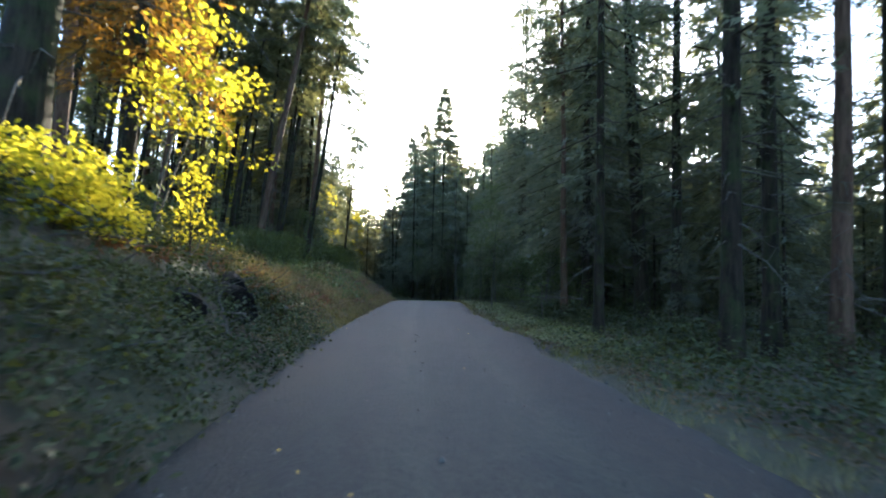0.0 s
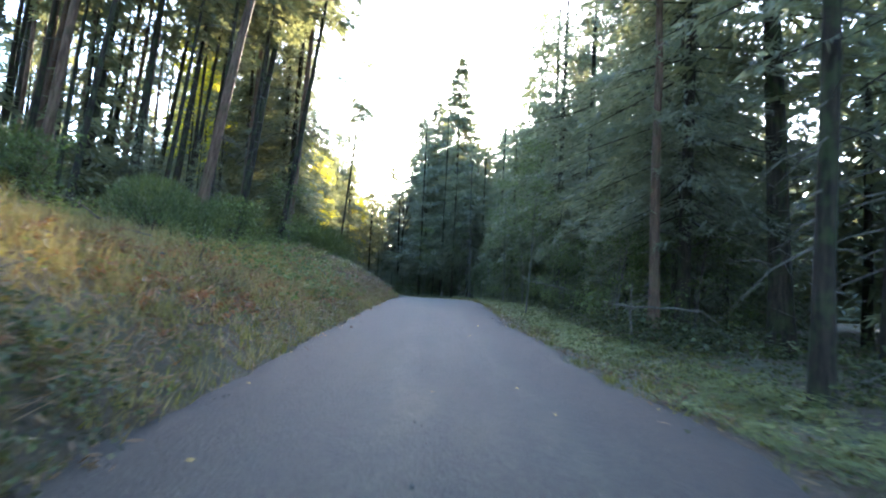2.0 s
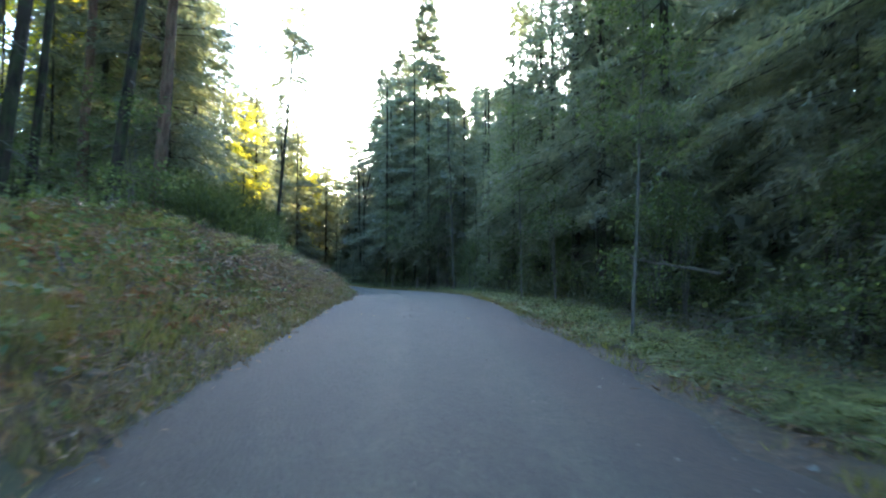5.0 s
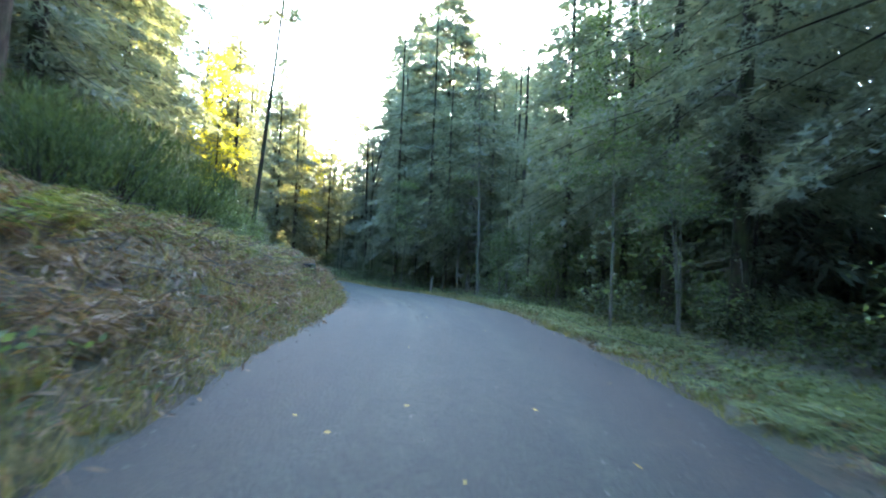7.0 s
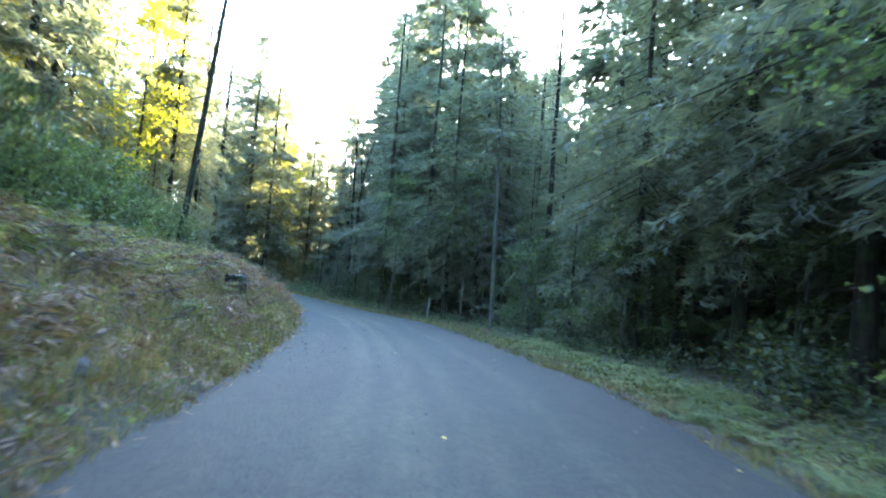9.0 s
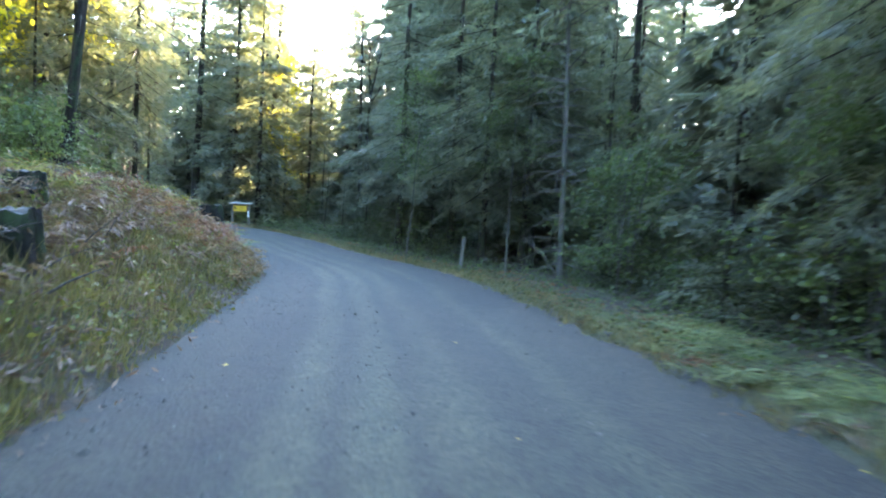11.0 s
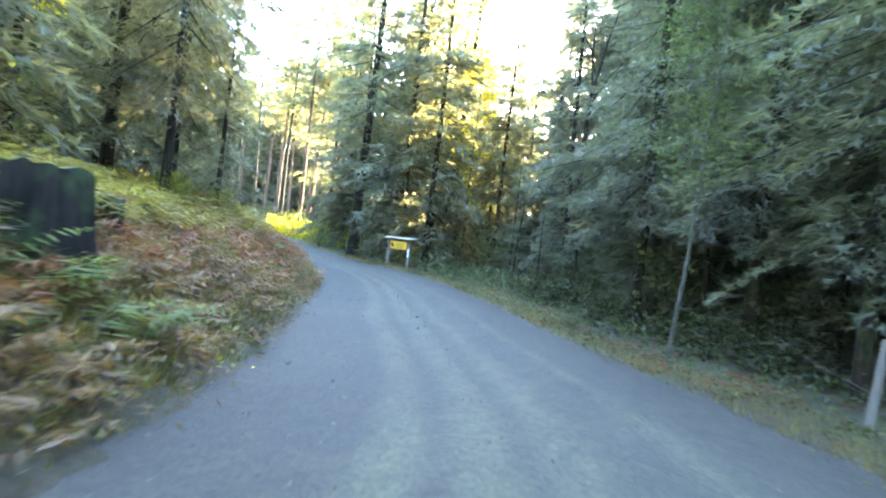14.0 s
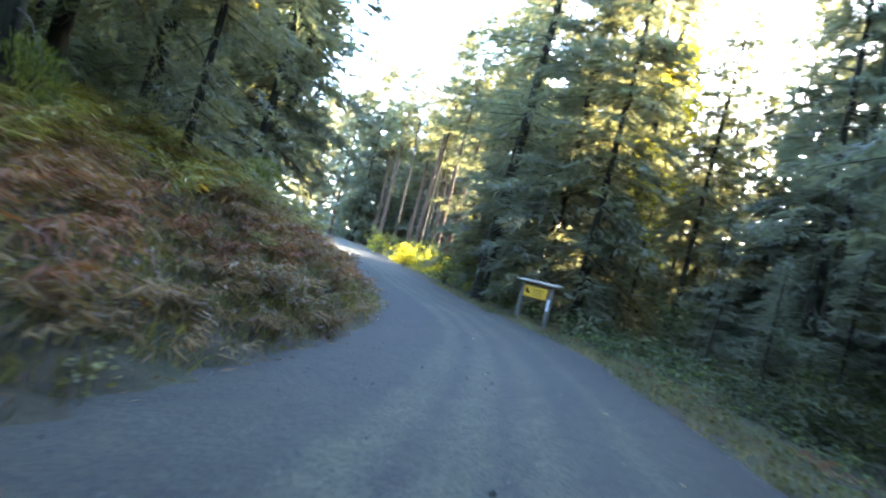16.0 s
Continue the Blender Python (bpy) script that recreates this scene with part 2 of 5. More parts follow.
# ---- plan of the road: centre x, centre y, half width, height ----
NODES = np.array([(0.3, -60, 2.4, 0), (0.42, -20, 2.32, 0), (0.42, 2, 2.32, 0), (0.2, 13, 2.6, 0), (0.15, 30, 2.55, 0), (0.47, 45, 2.68, 0.0), (0.6, 55, 2.72, -0.13),
                  (0.05, 64, 2.75, -0.40), (-0.6, 70, 2.85, -0.6), (-1.3, 75, 3.0, -0.78), (-3.05, 80.4, 3.1, -0.94), (-5.8, 86.4, 2.88, -0.95), (-8.15, 91.4, 2.72, -0.86),
                  (-11.8, 97, 2.75, -0.74), (-16.7, 102, 2.5, -0.62), (-21.4, 107.05, 2.35, -0.43), (-28.4, 114.6, 2.3, -0.12), (-37.4, 123.8, 2.3, 0.31), (-50, 134.5, 2.3, 0.95), (-70, 143, 2.4, 2.0),
                  (-100, 149, 2.9, 3.5), (-140, 152, 2.9, 5.0)])


def catmull(p, step=0.5):
    out = []
    for i in range(1, len(p) - 2):
        n = max(2, int(np.linalg.norm(p[i + 1, :2] - p[i, :2]) / step))
        u = (np.arange(n) / n)[:, None]
        a, b, c, d = p[i - 1], p[i], p[i + 1], p[i + 2]
        # centripetal-like tangents for unequal spacing
        l0, l1, l2 = (max(np.linalg.norm(q[:2] - r[:2]), 1e-6) for q, r in ((b, a), (c, b), (d, c)))
        m1 = ((b - a) / l0 * l1 + (c - b) / l1 * l0) / (l0 + l1) * l1
        m2 = ((c - b) / l1 * l2 + (d - c) / l2 * l1) / (l1 + l2) * l1
        out.append((2 * u**3 - 3 * u**2 + 1) * b + (u**3 - 2 * u**2 + u) * m1 + (-2 * u**3 + 3 * u**2) * c + (u**3 - u**2) * m2)
    return np.concatenate(out)


LINE = catmull(NODES)
TAN = np.gradient(LINE[:, :2], axis=0)
TAN /= np.linalg.norm(TAN, axis=1)[:, None]
NRM = np.stack([TAN[:, 1], -TAN[:, 0]], 1)            # to the right
ARC = np.concatenate([[0], np.cumsum(np.linalg.norm(np.diff(LINE[:, :2], axis=0), axis=1))]) - 20.0   # about equal to y on the straight


def road_at(x, y):
    """Signed offset to the right of the centre line, half width, road height and way along it."""
    p = np.stack([np.atleast_1d(x), np.atleast_1d(y)], 1).astype(float)
    idx = np.empty(len(p), int)
    for k in range(0, len(p), 4000):
        d2 = ((p[k:k + 4000, None, :] - LINE[None, ::2, :2])**2).sum(2)
        idx[k:k + 4000] = d2.argmin(1) * 2
    off = p - LINE[idx, :2]
    return (off * NRM[idx]).sum(1), LINE[idx, 2], LINE[idx, 3], ARC[idx]


def smooth(v):
    v = np.clip(v, 0, 1)
    return v * v * (3 - 2 * v)


def lumps(x, y):
    return (np.sin(x * 0.9 + 1.3 * np.sin(y * 0.37)) * np.sin(y * 0.8 + 0.7) * 0.5 + np.sin(x * 2.3 + y * 1.1) * np.sin(y * 2.7 - x * 0.6) * 0.3
            + np.sin(x * 0.23 + 2) * np.sin(y * 0.19) * 0.8)


def height(x, y):
    x, y = np.atleast_1d(x).astype(float), np.atleast_1d(y).astype(float)
    d, hw, z, s = road_at(x, y)
    el, er = -d - hw, d - hw
    hb = np.interp(s, [0, 12, 30, 45, 60, 78, 95, 110, 130], [3.0, 2.8, 2.1, 2.2, 2.1, 2.1, 1.9, 1.0, 0.6])
    m = np.interp(s, [0, 25, 38, 58, 68, 100], [1, 1, 0.3, 0.3, 0.8, 0.8])
    steep = np.interp(s, [62, 70, 92, 104], [2.2, 1.45, 1.45, 2.2])
    left = hb * ((1 - m) * smooth(el / 4.2) + m * (1 - np.exp(-np.clip(el, 0, 40) / steep))) + 0.16 * np.clip(el - 4, 0, 30)
    right = -0.16 * smooth(er / 1.6) - 0.35 * smooth((er - 2) / 9)
    left = left - (0.45 * np.exp(-((x + 3.2)**2 + (y - 11.6)**2) / 0.9) + 0.35 * np.exp(-((x + 3.2)**2 + (y - 8.9)**2) / 0.5)) * smooth(el / 0.8)      # hollows under the old log ends
    rough = np.clip(np.maximum(el, er), 0, 4) / 4
    right = right + 0.18 * np.exp(-((x + 12.72)**2 + (y - 103.2)**2) / 6.0) * smooth(er / 0.7)      # low mound under the trail sign
    h = z + np.where(el > 0, left, 0) + np.where(er > 0, right, 0) + lumps(x, y) * np.where(el > 0, 0.24, 0.14) * rough
    return np.where((el < 0) & (er < 0), z - 0.07 * smooth(-np.maximum(el, er) / 0.5), h)


def ground_z(x, y):
    return float(height(x, y)[0])


# ---- mesh helpers ----
def mesh(name, verts, faces, material, smooth_faces=False):
    me = bpy.data.meshes.new(name)
    me.from_pydata(np.asarray(verts).tolist(), [], faces.tolist() if isinstance(faces, np.ndarray) else faces)
    me.materials.append(material)
    if smooth_faces:
        me.polygons.foreach_set("use_smooth", np.ones(len(me.polygons), bool))
    me.update()
    return me


def piece(name, me, parent=None, label=""):
    ob = new(name, me)
    if parent is not None:
        ob.parent = parent
    if label:
        tagged(ob, label)
    return ob


def part(name, bm, material, parent, label=""):
    me = bpy.data.meshes.new(name)
    bm.to_mesh(me)
    bm.free()
    me.materials.append(material)
    return piece(name, me, parent, label)


class Soup:
    """Collects many small faces as arrays."""
    def __init__(self):
        self.v, self.f, self.f3, self.n = [], [], [], 0

    def quads(self, q):
        """q: (count, 4, 3)"""
        k = len(q)
        self.v.append(q.reshape(-1, 3))
        self.f.append(np.arange(k * 4).reshape(k, 4) + self.n)
        self.n += k * 4

    def tris(self, q):
        """q: (count, 3, 3)"""
        k = len(q)
        self.v.append(q.reshape(-1, 3))
        self.f3.append(np.arange(k * 3).reshape(k, 3) + self.n)
        self.n += k * 3

    def tube(self, pts, radii, sides=6):
        pts, radii = np.asarray(pts, float), np.asarray(radii, float)
        t = np.gradient(pts, axis=0)
        t /= np.linalg.norm(t, axis=1)[:, None] + 1e-9
        up = np.where(np.abs(t[:, 2:3]) > 0.9, np.array([[1.0, 0, 0]]), np.array([[0, 0, 1.0]]))
        a = np.cross(t, up)
        a /= np.linalg.norm(a, axis=1)[:, None] + 1e-9
        b = np.cross(t, a)
        ang = np.arange(sides) / sides * 2 * np.pi
        ring = pts[:, None] + radii[:, None, None] * (np.cos(ang)[None, :, None] * a[:, None] + np.sin(ang)[None, :, None] * b[:, None])
        n = len(pts)
        i, j = np.meshgrid(np.arange(n - 1), np.arange(sides), indexing="ij")
        jn = (j + 1) % sides
        f = np.stack([i * sides + j, i * sides + jn, (i + 1) * sides + jn, (i + 1) * sides + j], -1).reshape(-1, 4)
        self.v.append(ring.reshape(-1, 3))
        self.f.append(f + self.n)
        self.n += n * sides

    def mesh(self, name, material, smooth_faces=False):
        faces = [f for block in self.f + self.f3 for f in block.tolist()]
        return mesh(name, np.concatenate(self.v), faces, material, smooth_faces)


def leaf_quads(base, way, side, length, width):
    """Pointed leaves: base, two shoulders and a tip."""
    length, width = np.asarray(length)[:, None], np.asarray(width)[:, None]
    mid = base + way * length * 0.45
    return np.stack([base, mid - side * width * 0.5, base + way * length, mid + side * width * 0.5], 1)


def needle_tris(base, way, side, length, width):
    """Sprays: broad at the limb, pointed at the tip."""
    length, width = np.asarray(length)[:, None], np.asarray(width)[:, None]
    return np.stack([base - side * width * 0.5, base + way * length, base + side * width * 0.5], 1)


def unit(v):
    return v / (np.linalg.norm(v, axis=-1, keepdims=True) + 1e-9)


# ---- setting: ground and road ----
def build_ground():
    xs = np.concatenate([-np.geomspace(500, 26, 26), np.arange(-25, 18, 0.55), np.geomspace(18.5, 500, 24)])
    ys = np.concatenate([-np.geomspace(400, 22, 14), np.arange(-21, 140, 0.65), np.geomspace(141, 900, 22)])
    X, Y = np.meshgrid(xs, ys)
    Z = height(X.ravel(), Y.ravel())
    nx, ny = len(xs), len(ys)
    i, j = np.meshgrid(np.arange(ny - 1), np.arange(nx - 1), indexing="ij")
    f = np.stack([i * nx + j, i * nx + j + 1, (i + 1) * nx + j + 1, (i + 1) * nx + j], -1).reshape(-1, 4)
    ob = new("ground", mesh("ground", np.stack([X.ravel(), Y.ravel(), Z], 1), f, FLOOR, True))
    tagged(ob, "brown forest floor with moss and needle litter rising in a bank beside the road", "ground", kind="structure")


def build_road():
    lats = np.concatenate([[-1.06], np.linspace(-1, 1, 25), [1.06]])
    keep = np.arange(0, len(LINE))
    rng = np.random.default_rng(5)
    wob = np.convolve(rng.normal(0, 1, len(keep) + 12), np.ones(7) / 7, "same")[:len(keep)] * 0.3
    wob2 = np.convolve(rng.normal(0, 1, len(keep) + 12), np.ones(7) / 7, "same")[:len(keep)] * 0.3
    V, UV = [], []
    for k, i in enumerate(keep):
        w = np.where(lats < 0, LINE[i, 2] + wob[k], LINE[i, 2] + wob2[k])
        p = LINE[i, :2] + NRM[i] * (lats * w)[:, None]
        crown = 0.045 * (1 - lats**2)
        ruts = -0.018 * (np.exp(-((lats + 0.08) / 0.05)**2) + np.exp(-((lats - 0.36) / 0.05)**2))
        z = LINE[i, 3] + 0.02 + crown + ruts - np.where(np.abs(lats) > 1, 0.12, 0)
        V.append(np.column_stack([p, z]))
        UV.append(np.column_stack([(lats + 1) / 2, np.full(len(lats), ARC[i] * 0.1)]))
    n = len(lats)
    i, j = np.meshgrid(np.arange(len(keep) - 1), np.arange(n - 1), indexing="ij")
    f = np.stack([i * n + j, i * n + j + 1, (i + 1) * n + j + 1, (i + 1) * n + j], -1).reshape(-1, 4)
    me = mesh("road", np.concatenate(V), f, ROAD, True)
    uvs = np.concatenate(UV)
    layer = me.uv_layers.new(name="along")
    loops = np.empty(len(me.loops), int)
    me.loops.foreach_get("vertex_index", loops)
    layer.data.foreach_set("uv", uvs[loops].ravel())
    tagged(new("road", me), "single-lane grey gravel forest road with paler wheel tracks", "road", kind="structure")


build_ground()
build_road()


# ---- trees ----
def trunk_soup(h, r, lean=0.0, seed=0, sides=9, flare=1.35):
    rng = np.random.default_rng(seed)
    u = np.linspace(0, 1, 14)
    bend = np.cumsum(rng.normal(0, 0.012, (14, 2)), axis=0) * h * 0.06
    pts = np.column_stack([bend + np.outer(u, [lean * h, 0]), u * h - 0.4 * (u == 0)])
    rad = r * (1 - u)**0.85 + 0.015
    rad[0] *= flare
    s = Soup()
    s.tube(pts, rad, sides)
    return s, pts, rad


def spray_crown(h, r, base, density, seed, pts, spray=(0.5, 0.2), droop=0.35, ragged=0.35, shape=0.8, limb_r=0.03, whorl=6.0, fine=0.0):
    """Limbs in loose whorls, each hung with many short needle sprays; below the height fine the sprays are split into twiglets."""
    rng = np.random.default_rng(seed)
    n = int(h * (1 - base) * whorl)
    u = base + (1 - base) * np.sort(rng.random(n)**1.05)
    az = np.arange(n) * 2.39996 + rng.normal(0, 0.5, n)
    rel = (u - base) / (1 - base)
    # widest a little above the lowest limbs, tapering to the tip
    prof = np.minimum(1.0, 0.55 + rel * 3.0) * (1 - rel)**shape
    L = np.maximum(0.25, r * prof * rng.uniform(1 - ragged, 1.0 + ragged * 0.6, n))
    z0 = u * h
    cx, cy = np.interp(z0, pts[:, 2], pts[:, 0]), np.interp(z0, pts[:, 2], pts[:, 1])
    rise = 0.25 * rel - 0.02 + rng.normal(0, 0.09, n)
    limbs, leaves = Soup(), Soup()
    P, W, S, LL, WW = [], [], [], [], []
    for k in range(n):
        d = np.array([math.cos(az[k]), math.sin(az[k]), 0.0])
        side = np.array([-d[1], d[0], 0.0])
        v = np.array([0, 0.45, 1.0])
        curve = np.outer(v * L[k], d) + np.outer(L[k] * (rise[k] * v - droop * (1 - 0.5 * rel[k]) * v**2), [0, 0, 1]) + [cx[k], cy[k], z0[k]]
        pick = [0, 2] if density < 37 else [0, 1, 2]
        limbs.tube(curve[pick], (limb_r * (0.4 + L[k] / r) * (1.05 - v))[pick], 3)
        low = z0[k] < fine
        m = max(5, int(L[k] * density * (1.25 if low else 1.0)))
        t = 0.06 + 0.96 * rng.random(m)**0.8
        at = np.column_stack([np.interp(t, v, curve[:, i]) for i in range(3)])
        spread = (0.38 * L[k] * (1.12 - t) + 0.1) * rng.uniform(-1, 1, m)
        at = at + side * spread[:, None] + np.array([0, 0, 1]) * (-np.abs(spread) * 0.25 + rng.normal(0, 0.07, m))[:, None]
        way = unit(d * rng.uniform(0.2, 1.0, (m, 1)) + side * (np.sign(spread) * rng.uniform(0.2, 0.9, m))[:, None] + np.array([0, 0, 1]) * rng.normal(-0.28, 0.3, (m, 1)))
        sd = unit(np.cross(way, unit(np.array([0, 0, 1]) + rng.normal(0, 0.45, (m, 3)))))
        ln, wd = spray[0] * rng.uniform(0.6, 1.35, m), spray[1] * rng.uniform(0.6, 1.3, m)
        for turn, k_len, off in ((0.0, 1.0, 0.0), (0.75, 0.6, 0.3), (-0.75, 0.6, 0.45)) if low else ((0.0, 1.0, 0.0),):
            P.append(at + way * (ln * off)[:, None]), W.append(unit(way + sd * turn + [0, 0, -0.12 * bool(turn)])), S.append(sd if not turn else unit(sd - way * turn))
            LL.append(ln * k_len), WW.append(wd * (0.5 if low else 1.0))
    leaves.tris(needle_tris(np.concatenate(P), np.concatenate(W), np.concatenate(S), np.concatenate(LL), np.concatenate(WW)))
    return limbs, leaves


def dead_limbs(soup, h, lo, hi, count, length, seed, pts):
    """Bare grey dead limbs with a twig or two, drooping."""
    rng = np.random.default_rng(seed)
    for _ in range(count):
        z = h * rng.uniform(lo, hi)
        a = rng.uniform(0, 2 * np.pi)
        d = np.array([math.cos(a), math.sin(a), 0])
        L = length * rng.uniform(0.4, 1.1)
        v = np.linspace(0, 1, 3)
        c = np.array([np.interp(z, pts[:, 2], pts[:, 0]), np.interp(z, pts[:, 2], pts[:, 1]), z])
        cur = c + np.outer(v * L, d) + np.outer(L * (rng.normal(0.05, 0.2) * v - 0.35 * v**2), [0, 0, 1])
        soup.tube(cur, 0.028 * (1.1 - v), 3)
        for q in (1, 2):
            e = unit(d + rng.normal(0, 0.6, 3))
            soup.tube(np.array([cur[q], cur[q] + e * L * 0.3]), [0.009, 0.004], 3)


def make_conifer(name, label, h, r, base, density, seed, trunk_r, needles, bark, dead=0, lean=0.0, dead_len=0.55, **kw):
    root = tagged(new(name), label, "tree")
    s, pts, rad = trunk_soup(h, trunk_r, lean, seed)
    piece("trunk", s.mesh("trunk", bark, True), root)
    limbs, leaves = spray_crown(h, r, base, density, seed, pts, **kw)
    tagged(piece("branchwork", limbs.mesh("branchwork", bark), root), kind="stuff")
    piece("crown", leaves.mesh("crown", needles), root)
    if dead:
        ds = Soup()
        dead_limbs(ds, h, 0.05, base + 0.1, dead, r * dead_len, seed, pts)
        tagged(piece("dead_branchwork", ds.mesh("dead_branchwork", DEADWOOD), root, "bare grey dead lower limbs"), kind="stuff")
    return root


def make_broadleaf(name, label, h, r, seed, trunk_r, leaf_size, leaves_n, material, bark, low=0.35, stems=1, lean=0.0, flat=0.5, category="tree"):
    """Trunk or stems, forking limbs, and leaves in clumps along the twigs."""
    rng = np.random.default_rng(seed)
    root = tagged(new(name), label, category)
    wood, lf = Soup(), Soup()
    tips = []
    for st in range(stems):
        a = rng.uniform(0, 2 * np.pi)
        out = (0.0 if stems == 1 else rng.uniform(0.15, 0.6)) * r
        u = np.linspace(0, 1, 8)
        hh = h * rng.uniform(0.75, 1.0)
        path = np.column_stack([np.cos(a) * out * u**1.3 + lean * hh * u**1.5, np.sin(a) * out * u**1.3, hh * u * 0.95 - 0.25 * (u == 0)])
        path[:, :2] += np.cumsum(rng.normal(0, 0.015, (8, 2)), 0) * h * 0.2
        tr = trunk_r / stems**0.5
        wood.tube(path[::2] if stems > 1 else path, (tr * (1.05 - u)**0.8)[::2] if stems > 1 else tr * (1.05 - u)**0.8, 4 if stems > 1 else 8)
        nb = max(5, int(22 / stems))
        for k in range(nb):
            t = rng.uniform(low, 1.0)
            p = np.array([np.interp(t, u, path[:, i]) for i in range(3)])
            b = rng.uniform(0, 2 * np.pi)
            L = r * rng.uniform(0.45, 1.05) * (1.15 - 0.6 * t)
            d = np.array([math.cos(b), math.sin(b), rng.uniform(0.05, 0.7) * flat])
            v = np.linspace(0, 1, 5)
            cur = p + np.outer(v * L, d) + np.outer(-0.18 * L * v**2, [0, 0, 1]) + np.cumsum(rng.normal(0, 0.03 * L, (5, 3)), 0) * v[:, None]
            wood.tube(cur[::2], (tr * 0.35 * (1.08 - t * 0.6) * (1.1 - v))[::2], 3)
            for q in range(2, 5):
                tips.append(cur[q])
                tw = cur[q] + unit(rng.normal(0, 1, 3) * [1, 1, 0.5]) * L * 0.35
                if stems < 5:
                    wood.tube(np.array([cur[q], tw]), [tr * 0.09, tr * 0.04], 3)
                tips.append(tw)
    tips = np.array(tips)
    c = tips[rng.integers(0, len(tips), leaves_n)] + rng.normal(0, 1, (leaves_n, 3)) * [0.11 * r + 0.04, 0.11 * r + 0.04, 0.06 * r + 0.03]
    way = unit(rng.normal(0, 1, (leaves_n, 3)) * [1, 1, 0.5] + [0, 0, -0.25])
    sd = unit(np.cross(way, unit(rng.normal(0, 0.45, (leaves_n, 3)) + [0, 0, 1])))
    sz = leaf_size * rng.uniform(0.6, 1.3, leaves_n)
    lf.quads(leaf_quads(c, way, sd, sz, sz * rng.uniform(0.6, 0.9, leaves_n)))
    tagged(piece("framework" if stems > 1 else "trunk", wood.mesh("wood", bark, True), root), kind="stuff" if stems > 1 else "")
    piece("crown", lf.mesh("crown", material), root)
    return root


def make_broom(name, label, h, r, seed, n, material):
    """A dense upright shrub of thin green whips."""
    rng = np.random.default_rng(seed)
    root = tagged(new(name), label, "shrub")
    wood, lf = Soup(), Soup()
    for _ in range(14):
        a, o = rng.uniform(0, 2 * np.pi), rng.uniform(0.2, 1) * r
        u = np.linspace(0, 1, 5)
        wood.tube(np.column_stack([np.cos(a) * o * u, np.sin(a) * o * u, h * 0.85 * u**0.8 * rng.uniform(0.7, 1) - 0.15 * (u == 0)]), 0.022 * (1.1 - u), 4)
    # whips fill a lumpy dome
    th, ph = rng.uniform(0, 2 * np.pi, n), rng.random(n)
    lump = 1 + 0.22 * np.sin(th * 3 + seed) + 0.15 * np.sin(th * 5 + ph * 7)
    rad = r * lump * np.sqrt(rng.random(n)) 
    top = h * np.sqrt(np.clip(1 - (rad / (r * 1.4))**2, 0.05, 1))
    z = top * (0.12 + 0.88 * rng.random(n)**0.55)
    p = np.column_stack([np.cos(th) * rad, np.sin(th) * rad, z])
    way = unit(np.column_stack([np.cos(th) * 0.45, np.sin(th) * 0.45, np.ones(n)]) + rng.normal(0, 0.35, (n, 3)))
    sd = unit(np.cross(way, rng.normal(0, 1, (n, 3))))
    lf.quads(leaf_quads(p, way, sd, rng.uniform(0.12, 0.30, n) * (0.35 + 0.65 * r / 1.4), rng.uniform(0.02, 0.05, n)))
    tagged(piece("framework", wood.mesh("framework", BARK), root), kind="stuff")
    piece("crown", lf.mesh("crown", material), root)
    return root


def fern_quads(rng, n_fronds, size, upright=0.7, mess=0.2, stalk=False):
    """Pinnae of one bracken or fern plant, on a plain rib or, with stalk, on a jointed one that meets every pinna."""
    P, W, S, L, B = [], [], [], [], []
    for k in range(n_fronds):
        a = rng.uniform(0, 2 * np.pi)
        d = np.array([math.cos(a), math.sin(a), 0])
        s = np.array([-d[1], d[0], 0])
        ln = size * rng.uniform(0.7, 1.15)
        m = 11
        t = np.linspace(0.2, 1.0, m)
        up = upright * rng.uniform(0.7, 1.2)
        pos = np.outer(t * ln * 0.75, d) + np.outer(ln * (up * t - 0.62 * up * t**2.2), [0, 0, 1])
        for sg in (-1, 1):
            way = unit(s * sg + d * 0.45 + rng.normal(0, 0.6 * mess, (m, 3)) + [0, 0, -0.15 - 0.8 * (mess - 0.2)])
            P.append(pos), W.append(way), S.append(unit(np.cross(way, [0, 0, 1.0] + rng.normal(0, mess, (m, 3)))))
            L.append(ln * 0.34 * (1.12 - t) + 0.03), B.append(ln * 0.04 * np.ones(m) * (1.3 - t))
        if stalk:
            knots = np.vstack([np.zeros((1, 3)), pos])
            step = np.diff(knots, axis=0)
            P.append(knots[:-1]), W.append(unit(step)), S.append(np.repeat(s[None], m, 0)), L.append(np.linalg.norm(step, axis=1)), B.append(np.full(m, 0.014))
            continue
        P.append(np.zeros((1, 3))), W.append(unit(pos[-1:] + [0, 0, 0.1])), S.append(s[None]), L.append(np.array([np.linalg.norm(pos[-1])])), B.append(np.array([0.012]))
    return leaf_quads(np.concatenate(P), np.concatenate(W), np.concatenate(S), np.concatenate(L), np.concatenate(B))


def make_fern(name, label, seed, fronds, size, material, upright=0.7, mess=0.2):
    root = tagged(new(name), label, "fern")
    rng = np.random.default_rng(seed)
    for _ in range(fronds):
        lf = Soup()
        lf.quads(fern_quads(rng, 1, size, upright, mess, True))
        bm = bmesh.new()
        bm.from_mesh(lf.mesh("frond", material))
        bmesh.ops.remove_doubles(bm, verts=bm.verts, dist=0.001)
        part("frond", bm, material, root)
    return root


